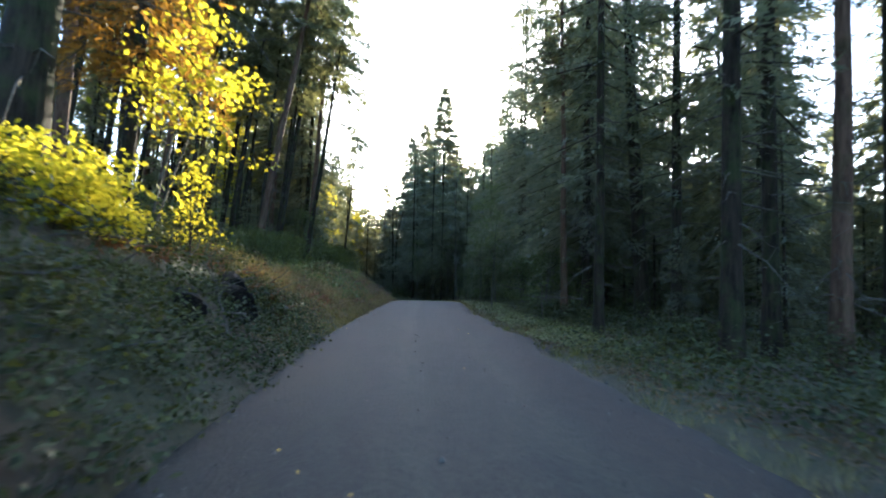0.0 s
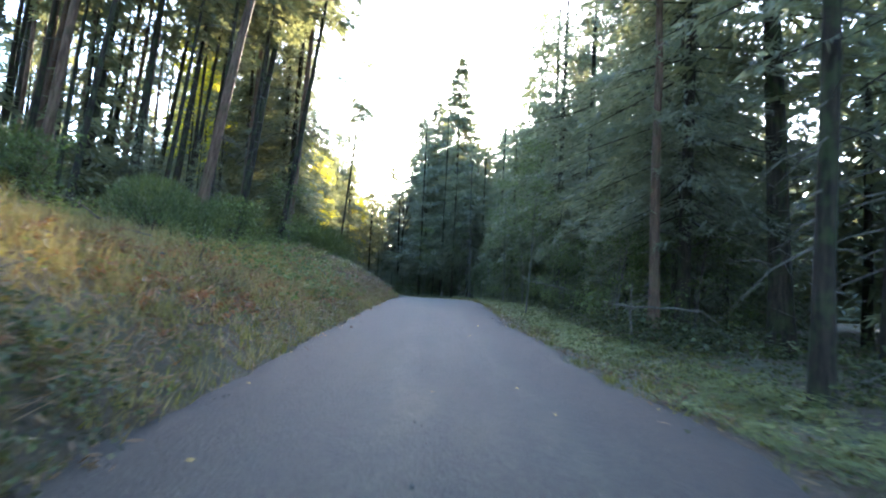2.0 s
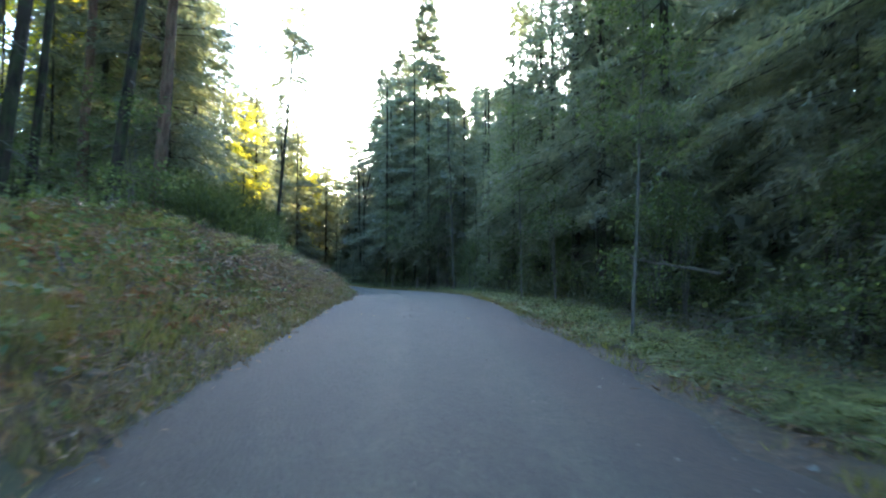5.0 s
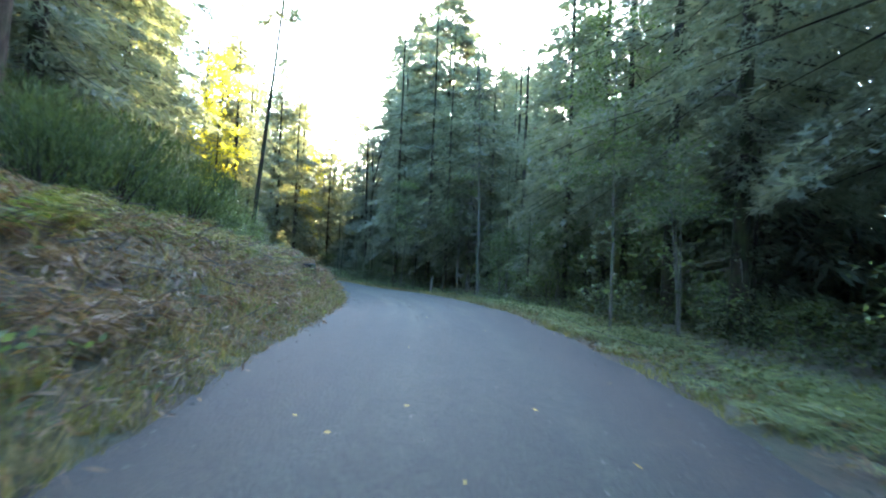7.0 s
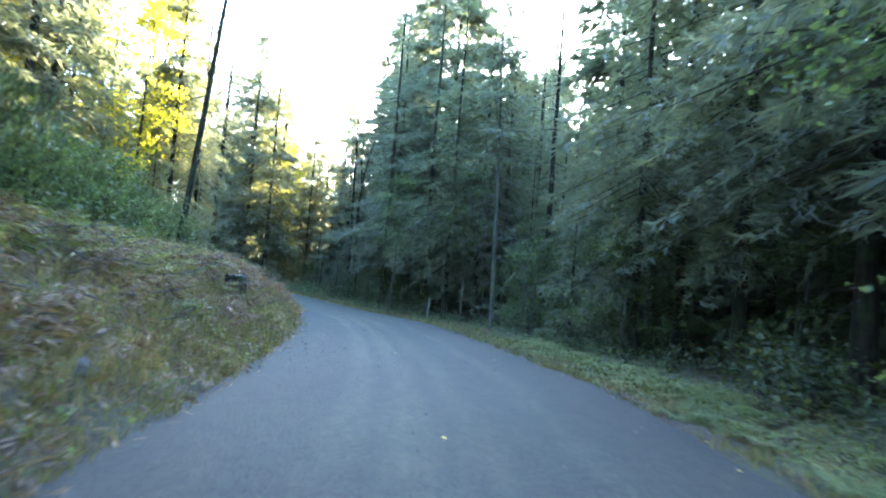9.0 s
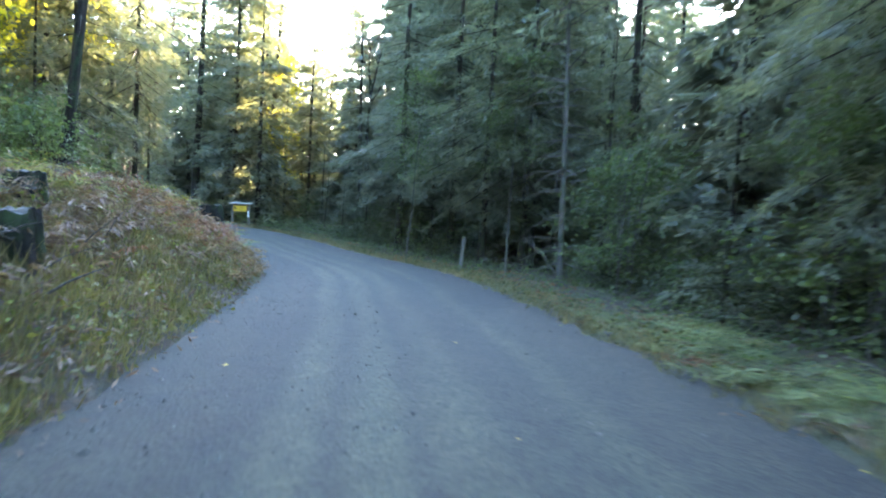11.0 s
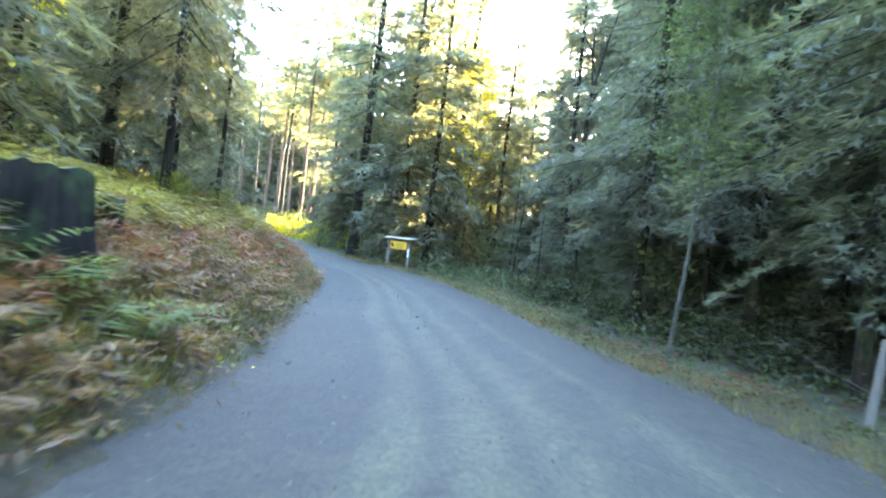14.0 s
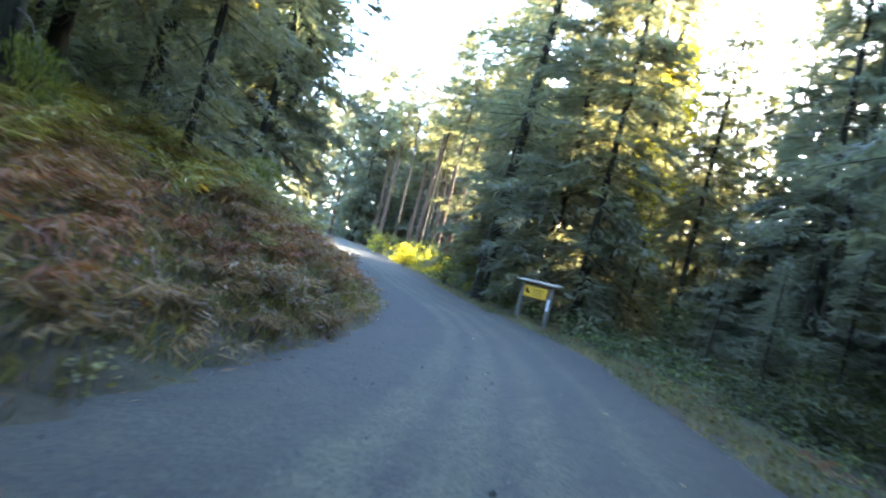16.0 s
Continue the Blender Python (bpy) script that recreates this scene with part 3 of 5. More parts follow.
def placed(model, x, y, turn=0.0, size=1.0, lean=0.0, lean_to=0.0, sink=0.05, tall=1.0, z=None):
    """A copy of a model on the ground, leaning by degrees towards a heading."""
    zz = ground_z(x, y) - sink if z is None else z
    tilt = Matrix.Rotation(radians(lean), 4, Vector((-math.sin(lean_to), math.cos(lean_to), 0)))
    m = Matrix.Translation((x, y, zz)) @ tilt @ Matrix.Rotation(turn, 4, "Z") @ Matrix.Diagonal((size, size, size * tall, 1))
    return copy_thing(model, m)


def drop_model(model):
    for o in (*model.children_recursive, model):
        bpy.data.objects.remove(o)


MODELS = {
    "fir_a": make_conifer("fir", "tall dark green fir tree clothed in drooping needled limbs", 30, 5.0, 0.09, 29, 11, 0.25, FIR, BARK, dead=6, spray=(0.64, 0.175), whorl=5.5),
    "fir_big": make_conifer("great_fir", "great dark green fir with a broad pointed crown", 36, 8.2, 0.07, 42, 19, 0.30, FIR, BARK, fine=9.0, spray=(0.74, 0.21), whorl=7.5, shape=0.88, ragged=0.28, droop=0.42),
    "fir_b": make_conifer("fir", "tall dark green fir tree clothed in drooping needled limbs", 26, 4.3, 0.06, 31, 12, 0.21, FIR, BARK, dead=10, ragged=0.5, spray=(0.62, 0.17), whorl=5.5),
    "hem": make_conifer("hemlock", "grey-green hemlock tree with feathery drooping limbs", 24, 4.2, 0.06, 32, 13, 0.19, HEMLOCK, BARK, dead=8, droop=0.5, spray=(0.56, 0.145), whorl=5.5),
    "pole_a": make_conifer("pole_fir", "slender straight fir with a bare trunk and a high crown", 28, 3.2, 0.52, 38, 14, 0.23, HEMLOCK, REDBARK, dead=30, ragged=0.5, spray=(0.58, 0.15), whorl=5.5),
    "pole_b": make_conifer("pole_fir", "slender straight fir with a bare trunk and a high crown", 25, 2.8, 0.57, 38, 15, 0.18, HEMLOCK, BARK, dead=26, ragged=0.55, spray=(0.58, 0.15), whorl=5.5),
    "scrag": make_conifer("old_fir", "old fir with a thick dark trunk and ragged open limbs", 29, 4.6, 0.26, 27, 16, 0.34, HEMLOCK, BARK, dead=30, ragged=0.65, spray=(0.56, 0.13), droop=0.3, whorl=5.0),
    "bare": make_conifer("thin_fir", "thin dying fir with bare grey lower limbs", 17, 2.2, 0.5, 26, 17, 0.078, FIR, PALEBARK, dead=60, dead_len=0.9, ragged=0.5, spray=(0.42, 0.16)),
    "young": make_conifer("young_fir", "young green fir with limbs down to the ground", 7.5, 2.0, 0.02, 46, 18, 0.08, FIR, BARK, spray=(0.25, 0.08), limb_r=0.015, whorl=9.0),
    "mid": make_conifer("young_hemlock", "half-grown hemlock with limbs down to the ground", 12, 2.9, 0.01, 17, 44, 0.12, HEMLOCK, BARK, droop=0.45, spray=(0.62, 0.22), limb_r=0.018, whorl=5.0),
    "mid_fine": make_conifer("young_hemlock", "half-grown hemlock with limbs down to the ground", 12, 2.7, 0.03, 26, 45, 0.11, HEMLOCK, BARK, droop=0.5, spray=(0.34, 0.09), limb_r=0.015, whorl=6.5, fine=11.0),
    "near_a": make_conifer("fir", "tall dark green fir tree clothed in drooping needled limbs", 28, 4.3, 0.10, 40, 31, 0.21, FIR, BARK, dead=14, ragged=0.5, spray=(0.41, 0.10), whorl=6.0),
    "near_b": make_conifer("hemlock", "grey-green hemlock tree with feathery drooping limbs", 25, 4.2, 0.12, 42, 32, 0.18, HEMLOCK, BARK, dead=16, droop=0.5, ragged=0.5, spray=(0.39, 0.095), whorl=6.0),
    "edge_a": make_conifer("fir", "tall dark green fir tree clothed in drooping needled limbs", 29, 4.4, 0.12, 30, 51, 0.20, FIR, BARK, dead=14, ragged=0.45, spray=(0.40, 0.11), whorl=5.6, droop=0.45, fine=9.0),
    "edge_b": make_conifer("hemlock", "grey-green hemlock tree with feathery drooping limbs", 26, 4.2, 0.13, 30, 52, 0.17, HEMLOCK, BARK, dead=14, droop=0.6, ragged=0.5, spray=(0.40, 0.10), whorl=5.6, fine=9.0),
    "open": make_conifer("old_fir", "old fir with a thick dark trunk and ragged open limbs", 27, 3.6, 0.20, 30, 33, 0.22, FIR, BARK, dead=24, ragged=0.7, spray=(0.3, 0.10), whorl=3.4),
    "fir_a_low": make_conifer("fir", "tall dark green fir tree clothed in drooping needled limbs", 30, 5.0, 0.05, 17, 34, 0.24, FIR, BARK, spray=(1.0, 0.32), whorl=4.0),
    "fir_b_low": make_conifer("fir", "tall dark green fir tree clothed in drooping needled limbs", 26, 4.3, 0.08, 17, 35, 0.20, FIR, BARK, ragged=0.5, spray=(0.95, 0.31), whorl=4.0),
    "hem_low": make_conifer("hemlock", "grey-green hemlock tree with feathery drooping limbs", 24, 4.2, 0.08, 17, 36, 0.18, HEMLOCK, BARK, droop=0.5, spray=(0.95, 0.3), whorl=4.0),
    "pole_a_low": make_conifer("pole_fir", "slender straight fir with a bare trunk and a high crown", 28, 3.2, 0.52, 12, 37, 0.23, HEMLOCK, REDBARK, dead=8, ragged=0.5, spray=(0.9, 0.28), whorl=4.0),
    "pole_b_low": make_conifer("pole_fir", "slender straight fir with a bare trunk and a high crown", 25, 2.8, 0.56, 12, 38, 0.18, HEMLOCK, BARK, dead=8, ragged=0.55, spray=(0.9, 0.28), whorl=4.0),
    "alder": make_broadleaf("alder", "slender pale-trunked broadleaf tree with light green leaves", 13, 2.6, 21, 0.06, 0.12, 3600, BROAD, PALEBARK, low=0.45),
    "maple": make_broadleaf("vine_maple", "sparse vine maple with thin stems and pale green leaves", 5.0, 1.7, 22, 0.05, 0.10, 1900, BROAD, PALEBARK, low=0.25, stems=4, flat=0.6),
    "goldmaple": make_broadleaf("maple_sapling", "maple sapling with sunlit yellow-green leaves", 5.2, 1.7, 23, 0.05, 0.13, 1300, SUNLIT_MAPLE, PALEBARK, low=0.5, stems=2, flat=0.3),
    "shrub": make_broadleaf("leafy_shrub", "rounded green leafy shrub on the roadside", 1.9, 1.3, 24, 0.05, 0.095, 1050, BROAD, BARK, low=0.05, stems=6, flat=0.8, category="shrub"),
    "goldbush": make_broadleaf("maple_bush", "low maple bush with sunlit yellow leaves on the bank", 1.5, 1.0, 41, 0.03, 0.14, 700, SUNLIT_MAPLE, BARK, low=0.1, stems=6, flat=0.8, category="shrub"),
    "goldsapling": make_broadleaf("maple_sapling", "young upright maple sapling with sunlit yellow-green leaves", 2.0, 0.62, 46, 0.025, 0.085, 620, SUNLIT_MAPLE, BARK, low=0.25, stems=2, flat=1.2),
    # yellow-leaved tree added wherever crowns catch the sun; the gold is in the colour
    "goldtree": make_broadleaf("bigleaf_maple", "slender tree with leaves coloured golden to stand for sunlit foliage", 15, 2.6, 42, 0.09, 0.20, 2600, SUNLIT_MAPLE, BARK, low=0.3),
    "ochre": make_conifer("dry_hemlock", "hemlock with drooping dry ochre needle sprays", 21, 2.8, 0.19, 40, 43, 0.16, OCHRE, BARK, dead=20, droop=0.75, ragged=0.5, spray=(0.42, 0.07), whorl=4.0),
    "salal": make_broadleaf("salal_bush", "low dark bush with glossy leathery leaves", 1.1, 1.1, 25, 0.03, 0.10, 850, SALAL, BARK, low=0.05, stems=9, flat=0.8, category="shrub"),
    "broom": make_broom("broom_bush", "dense dark green broom bush of thin upright whips", 2.2, 1.4, 26, 2200, BROOM),
    "goldbroom": make_broom("broom_bush", "small yellow-green broom bush on the bank", 1.2, 0.6, 27, 900, FERN),
    "fern": make_fern("bracken_fern", "green bracken fern with arching fronds", 28, 7, 1.0, FERN),
    "rustfern": make_fern("dead_bracken", "rust-brown dead bracken fern", 29, 6, 0.9, RUST, 0.6, 0.7),
}
GROUPS = {"fir_big": "great firs past the bend", "fir_a": "firs beside the road", "fir_b": "firs beside the road", "hem": "hemlocks beside the road", "pole_a": "pole firs on the slope", "pole_b": "pole firs on the slope",
          "scrag": "old firs", "bare": "thin firs", "young": "young firs", "alder": "alders", "maple": "vine maples", "goldmaple": "maple saplings", "goldsapling": "maple saplings", "shrub": "leafy shrubs",
          "salal": "salal bushes", "broom": "broom bushes", "goldbroom": "broom bushes", "mid": "young hemlocks", "goldbush": "maple bushes", "goldtree": "golden maples", "ochre": "dry hemlocks", "fern": "bracken ferns", "rustfern": "dead bracken ferns"}
GROUPS.update({"mid_fine": "young hemlocks", "edge_a": "firs beside the road", "edge_b": "hemlocks beside the road", "near_a": "firs beside the road", "near_b": "hemlocks beside the road", "open": "old firs"})
for key, model in MODELS.items():
    tagged(model, group=GROUPS[key.replace("_low", "")])

# trees that stand out, and a row near x 3 to 9, y 85 to 90 added to shade the left bank: kind, x, y, size, lean in
# degrees, lean heading (0 = to +x), extra height
FIXED = [
    ("scrag", -6.85, 10.6, 1.25, 5, 0.0, 1.0), ("ochre", -7.1, 14.8, 1.0, 3, 0.0, 1.0), ("ochre", -6.3, 13.3, 0.9, 3, 0.0, 1.0), ("goldtree", -13.8, 81.8, 1.1, 2, 0, 1.1), ("goldtree", -17.5, 55.0, 1.1, 2, 0, 1.1), ("goldtree", -19.5, 63.0, 1.1, 2, 0, 1.1), ("goldtree", -15.8, 70.5, 1.1, 2, 0, 1.1), ("goldtree", -20.5, 88.0, 1.1, 0, 0, 1.1), ("goldtree", -31.0, 104.0, 1.1, 0, 0, 1.1), ("near_a", -9.9, 53.6, 1.0, 2, 0.0, 1.05), ("near_a", -13.6, 66.5, 0.95, 2, 0.0, 1.0),
    ("near_a", -16.5, 87.5, 0.80, 0, 0, 1.0), ("pole_b", -9.25, 74.2, 0.72, 5, 0.1, 1.35),
    ("hem", -12.6, 107.5, 0.95, 0, 0, 1.0), ("hem", -9.5, 111.5, 0.78, 0, 0, 1.0), ("mid", -8.3, 115.0, 1.2, 0, 0, 1.0), ("mid", -6.4, 112.6, 1.1, 0, 0, 1.0), ("mid", -10.6, 114.6, 0.9, 0, 0, 1.0), ("mid", -7.6, 107.8, 0.6, 0, 0, 1.0), ("fir_big", 3.4, 97, 0.96, 0, 0, 1.0), ("edge_b", 4.8, 85.5, 0.86, 0, 0, 1.0), ("near_b", 5.7, 88.4, 0.87, 0, 0, 1.0), ("edge_b", 3.0, 85.8, 0.83, 0, 0, 1.0), ("edge_a", -1.0, 92.6, 0.88, 0, 0, 1.0), ("edge_a", 1.8, 90.0, 0.88, 0, 0, 1.0), ("fir_b", -14.8, 108.6, 0.98, 0, 0, 1.0), ("open", 9.0, 89.5, 0.9, 0, 0, 1.0), ("fir_b", 6.6, 101, 0.84, 0, 0, 1.0), ("fir_b", 9.2, 100, 0.86, 0, 0, 1.0), ("fir_big", 0.6, 107, 0.86, 0, 0, 1.0), ("fir_big", -1.8, 111, 0.82, 0, 0, 1.0), ("fir_b", 8.9, 112, 0.9, 0, 0, 1.0), ("pole_a", 14.2, 109, 0.98, 0, 0, 1.0), ("fir_b", 11.6, 116, 0.95, 0, 0, 1.0), ("fir_b", 10.6, 103, 0.8, 0, 0, 1.0), ("pole_a", 22, 112, 0.95, 0, 0, 1.0), ("pole_a", 14.0, 98, 0.85, 0, 0, 1.0), ("fir_b", 15.5, 88, 0.9, 0, 0, 1.0),
    ("bare", 4.6, 77.0, 1.0, 2, 3.0, 1.0), ("open", 8.2, 82, 0.85, 0, 0, 1.0), ("scrag", -18.3, 109.8, 0.95, 1, 0, 1.0), ("scrag", -17.2, 114, 0.85, 3, 0.2, 1.0),
    ("scrag", -14.0, 116, 0.9, 2, 0.3, 1.0), ("scrag", -15.8, 120.5, 0.96, 1, 0, 1.0), ("pole_a", -12.9, 128, 0.7, 2, 0, 1.0),
    ("scrag", -10.3, 119, 0.62, 2, 0.2, 1.0), ("pole_a", -7.0, 117, 0.82, 1, 0, 1.0), ("hem", -5.2, 122, 0.8, 0, 0, 1.0), ("fir_b", -1.0, 118, 0.85, 0, 0, 1.0),
    ("alder", -0.4, 85.8, 0.75, 3, 0.2, 1.0), ("alder", 3.8, 83.2, 0.8, 1, 0, 1.0), ("alder", 5.3, 53.0, 0.75, 1, 3.0, 1.0), ("alder", 4.45, 38.6, 0.7, 2, 0.0, 1.0),
    ("open", 6.7, 13.2, 1.0, 0, 0, 1.05), ("open", 8.7, 15.2, 0.95, 0, 0, 1.0), ("pole_a", 9.6, 13.9, 1.0, 1, 0, 1.0), ("pole_b", 11.0, 14.2, 1.1, 1, 0, 1.0),
    ("scrag", 10.3, 28.5, 1.0, 3, 3.1, 1.0), ("edge_a", 9.6, 48.5, 1.0, 0, 0, 1.05), ("edge_a", 9.8, 38.0, 1.0, 0, 0, 1.0), ("edge_b", 9.2, 33.5, 1.0, 0, 0, 1.0), ("open", 9.8, 23.5, 0.95, 0, 0, 1.05),
    ("edge_b", 9.4, 64.0, 1.0, 0, 0, 1.0), ("fir_b", 11.8, 57.0, 1.0, 0, 0, 1.05), ("open", 10.4, 72.5, 0.9, 0, 0, 1.0), ("near_b", 2.8, 93.2, 0.7, 0, 0, 1.0), ("fir_b", 7.6, 96.0, 0.79, 0, 0, 1.0), ("near_b", 6.5, 86.8, 0.87, 0, 0, 1.0),
    ("hem", 1.2, 101.0, 0.72, 0, 0, 1.0), ("young", 0.8, 91.5, 0.9, 0, 0, 1.0), ("young", 3.2, 88.0, 1.0, 0, 0, 1.0), ("young", -3.4, 99.5, 0.75, 0, 0, 1.0), ("young", 6.4, 70.0, 0.8, 0, 0, 1.0),
    ("pole_a", -33.3, 131, 1.0, 2, 0, 1.0), ("pole_a", -25.6, 121.5, 0.95, 2, 0, 1.0), ("pole_b", -37.8, 133, 1.0, 1, 0, 1.0), ("pole_b", -36.0, 138, 1.0, 1, 0, 1.0), ("pole_a", -29.5, 129, 1.0, 0, 0, 1.0), ("pole_a", -41, 137.5, 1.0, 0, 0, 1.0),
    ("near_b", -23.0, 93.5, 0.85, 0, 0, 1.0), ("near_a", -17.6, 79.5, 0.78, 0, 0, 1.0), ("near_b", -14.8, 74.0, 0.85, 0, 0, 1.0), ("near_a", -21, 84, 0.85, 0, 0, 1.0),
    ("edge_a", 8.1, 30.2, 1.0, 0, 0, 1.0), ("edge_b", 10.8, 41.5, 1.0, 0, 0, 1.05), ("edge_a", 8.9, 53.5, 1.08, 0, 0, 1.0), ("edge_a", 9.5, 59.5, 1.08, 0, 0, 1.1), ("edge_a", 9.8, 68.5, 1.0, 0, 0, 1.1),
    ("pole_a", 6.8, 29.2, 0.7, 1, 3.0, 1.1), ("open", 5.6, 19.3, 0.68, 0, 0, 1.4),
    ("near_b", -11.6, 58.5, 0.9, 0, 0, 1.0), ("hem", -14.8, 61.5, 1.0, 0, 0, 1.0), ("near_a", -13.4, 70.0, 0.85, 0, 0, 1.0), ("edge_b", -12.2, 85.0, 0.62, 0, 0, 1.35), ("near_b", -15.0, 88.5, 0.8, 0, 0, 1.0), ("hem", -11.6, 79.2, 0.7, 0, 0, 1.0),
    ("mid_fine", 8.0, 84.5, 1.05, 0, 0, 1.0), ("mid", 10.6, 88.5, 1.15, 0, 0, 1.0), ("mid", 12.6, 83.5, 0.95, 0, 0, 1.0), ("mid_fine", 6.8, 80.0, 0.8, 0, 0, 1.0), ("hem", 9.6, 96.0, 0.95, 0, 0, 1.0), ("fir_b", 13.5, 104, 0.8, 0, 0, 1.0), ("mid", 15.5, 92, 1.1, 0, 0, 1.0),
    ("mid_fine", -12.9, 79.6, 0.75, 0, 0, 1.0), ("mid_fine", -14.8, 83.0, 1.0, 0, 0, 1.0), ("mid_fine", -12.9, 88.0, 0.6, 0, 0, 1.0), ("mid_fine", -11.4, 76.6, 0.6, 0, 0, 1.0), ("near_b", -10.7, 55.5, 0.9, 0, 0, 1.0), ("hem", -13.8, 57.0, 1.0, 0, 0, 1.0), ("fir_a", -16.0, 66.5, 0.9, 0, 0, 1.0), ("mid", 15.0, 27.0, 0.6, 0, 0, 1.0), ("mid", 18.5, 31.0, 0.7, 0, 0, 1.0), ("mid", 21.5, 36.5, 0.75, 0, 0, 1.0), ("mid", 17.5, 24.0, 0.6, 0, 0, 1.0), ("mid", 24.5, 33.0, 0.8, 0, 0, 1.0), ("mid", 13.2, 22.5, 0.45, 0, 0, 1.0), ("near_b", 12.5, 22.5, 0.9, 0, 0, 1.0), ("near_a", 15.8, 27.0, 0.9, 0, 0, 1.0), ("near_b", 18.5, 21.5, 0.9, 0, 0, 1.0), ("goldtree", -11.2, 110.5, 0.75, 0, 0, 1.6), ("goldtree", -12.0, 75.5, 0.85, 2, 0, 1.1),
]
taken = []
rng_t = random.Random(7)
for kind, x, y, size, lean, to, tall in FIXED:
    placed(MODELS[kind], x, y, rng_t.uniform(0, 6.28), size, lean, to, tall=tall)
    taken.append((x, y))


def scatter(count, s_range, e_range, side, kinds, spacing, sizes, seed, lean=(0, 2), allow=None):
    """Trees at random offsets beside the road: side -1 left, +1 right."""
    rng, made, tries = random.Random(seed), 0, 0
    while made < count and tries < count * 40:
        tries += 1
        s = rng.uniform(*s_range)
        i = min(int(np.searchsorted(ARC, s)), len(LINE) - 1)
        e = LINE[i, 2] + rng.uniform(*e_range)
        x, y = LINE[i, 0] + side * NRM[i, 0] * e, LINE[i, 1] + side * NRM[i, 1] * e
        d, hw, _, _ = road_at(x, y)
        if abs(d[0]) < hw[0] + e_range[0] * 0.9 or any((x - a)**2 + (y - b)**2 < spacing**2 for a, b in taken):
            continue
        kind = rng.choice(kinds)
        size = rng.uniform(*sizes)
        if allow and not allow(x, y, kind, size):
            continue
        taken.append((x, y))
        if e - LINE[i, 2] < (7.6 if side > 0 else 11.0) and s < 104:
            kind = {"fir_a": "near_a", "fir_b": "near_a", "hem": "near_b"}.get(kind, kind)
        if side > 0 and e - LINE[i, 2] < 6.6 and s < 92:
            kind = {"near_a": "edge_a", "near_b": "edge_b"}.get(kind, kind)
        if (e - LINE[i, 2] > 8.8 or s > 116 or s < 0) and kind + "_low" in MODELS:
            kind += "_low"
        turn, tilt, tall = rng.uniform(0, 6.28), rng.uniform(*lean), rng.uniform(0.92, 1.08)
        made += 1
        # an open stand on the right, with the sky between the trunks
        if 13.0 < x < 34 and 28 < y < 54 and made % 5 < 3:
            continue
        # and a lighter one on the left, behind the first rank of poles
        if y > 46 and -0.76 < (x + 0.4) / (y - 23.8) < -0.50 and (made % 2 or "pole" not in kind):
            continue
        placed(MODELS[kind], x, y, turn, size, tilt, 0.0 if side < 0 else 3.14, tall=tall)


TALL = {"fir_a": 30, "fir_b": 26, "hem": 24, "pole_a": 28, "pole_b": 25, "scrag": 29, "open": 27, "near_a": 28, "near_b": 25, "edge_a": 29, "edge_b": 26, "mid": 12, "young": 7.5}


def sunlit_lane(x, y):
    """The gap by which the low sun reaches the far end of the road."""
    return y > 124 and -50 < x - 0.14 * (y - 126) < -29


def sun_gap(x, y):
    """The thin place in the right-hand wood past the post, where the sky shows between few trunks."""
    return y > 74 and 0.2 < x / (y - 55) < 0.46


def open_sky(x, y, kind, size):
    """Keeps the gap over the road and the low sun's way to the left bank and the far bend free of tall trees."""
    h = TALL[kind] * size
    d, hw, _, s = road_at(x, y)
    if sun_gap(x, y) and h > 9 and kind in ("fir_a", "fir_b", "hem"):
        return False
    if 94 < s[0] < 108 and -12 < d[0] < 0 and h > 16:
        return False
    if sunlit_lane(x, y) and h > 2.0 + 0.23 * max(0.0, y - 128):
        return False
    if abs(x - (-5.6 + 0.14 * (y - 13))) < 4.2 and 20 < y < 130:
        return h < 3.0 + 0.23 * (y - 13)
    if -14 < x < 1 and y > 98:
        return size < 0.75
    return True


scatter(22, (12, 46), (5.5, 26), -1, ["pole_a", "pole_b", "pole_b", "pole_a"], 2.4, (0.85, 1.12), 3, (4, 10), open_sky)
scatter(36, (44, 118), (5.5, 34), -1, ["pole_a", "pole_b", "pole_b", "pole_a"], 2.6, (0.85, 1.12), 34, (0, 5), open_sky)
scatter(6, (62, 100), (8, 30), -1, ["fir_a", "fir_b", "hem"], 3.5, (0.8, 1.0), 4, (0, 2), open_sky)
scatter(9, (4, 34), (9, 30), 1, ["open", "pole_a", "fir_b", "scrag"], 3.4, (0.85, 1.0), 15, (0, 1.5), open_sky)
scatter(44, (34, 100), (6.0, 26), 1, ["fir_a", "fir_b", "hem", "fir_b", "scrag"], 3.4, (0.85, 1.05), 5, (0, 1.5), open_sky)
scatter(22, (60, 104), (4.5, 22), 1, ["fir_a", "fir_b", "hem"], 2.8, (0.7, 0.95), 25, (0, 1.5), open_sky)
scatter(34, (118, 195), (4, 26), 1, ["pole_a", "fir_b", "pole_b", "hem", "fir_a"], 3.0, (0.8, 1.0), 16, (0, 2), open_sky)
scatter(18, (100, 135), (5, 26), 1, ["pole_a", "scrag", "pole_b", "hem"], 3.2, (0.7, 0.95), 6, (0, 2), open_sky)
scatter(24, (112, 185), (5, 26), -1, ["pole_a", "pole_b", "fir_b", "hem"], 3.2, (0.85, 1.05), 8, (0, 2), open_sky)
scatter(6, (-30, 0), (5, 20), -1, ["pole_a", "fir_b", "scrag"], 4, (0.9, 1.1), 9)
scatter(6, (-30, 0), (5, 20), 1, ["fir_a", "fir_b", "hem"], 4, (0.9, 1.1), 10)

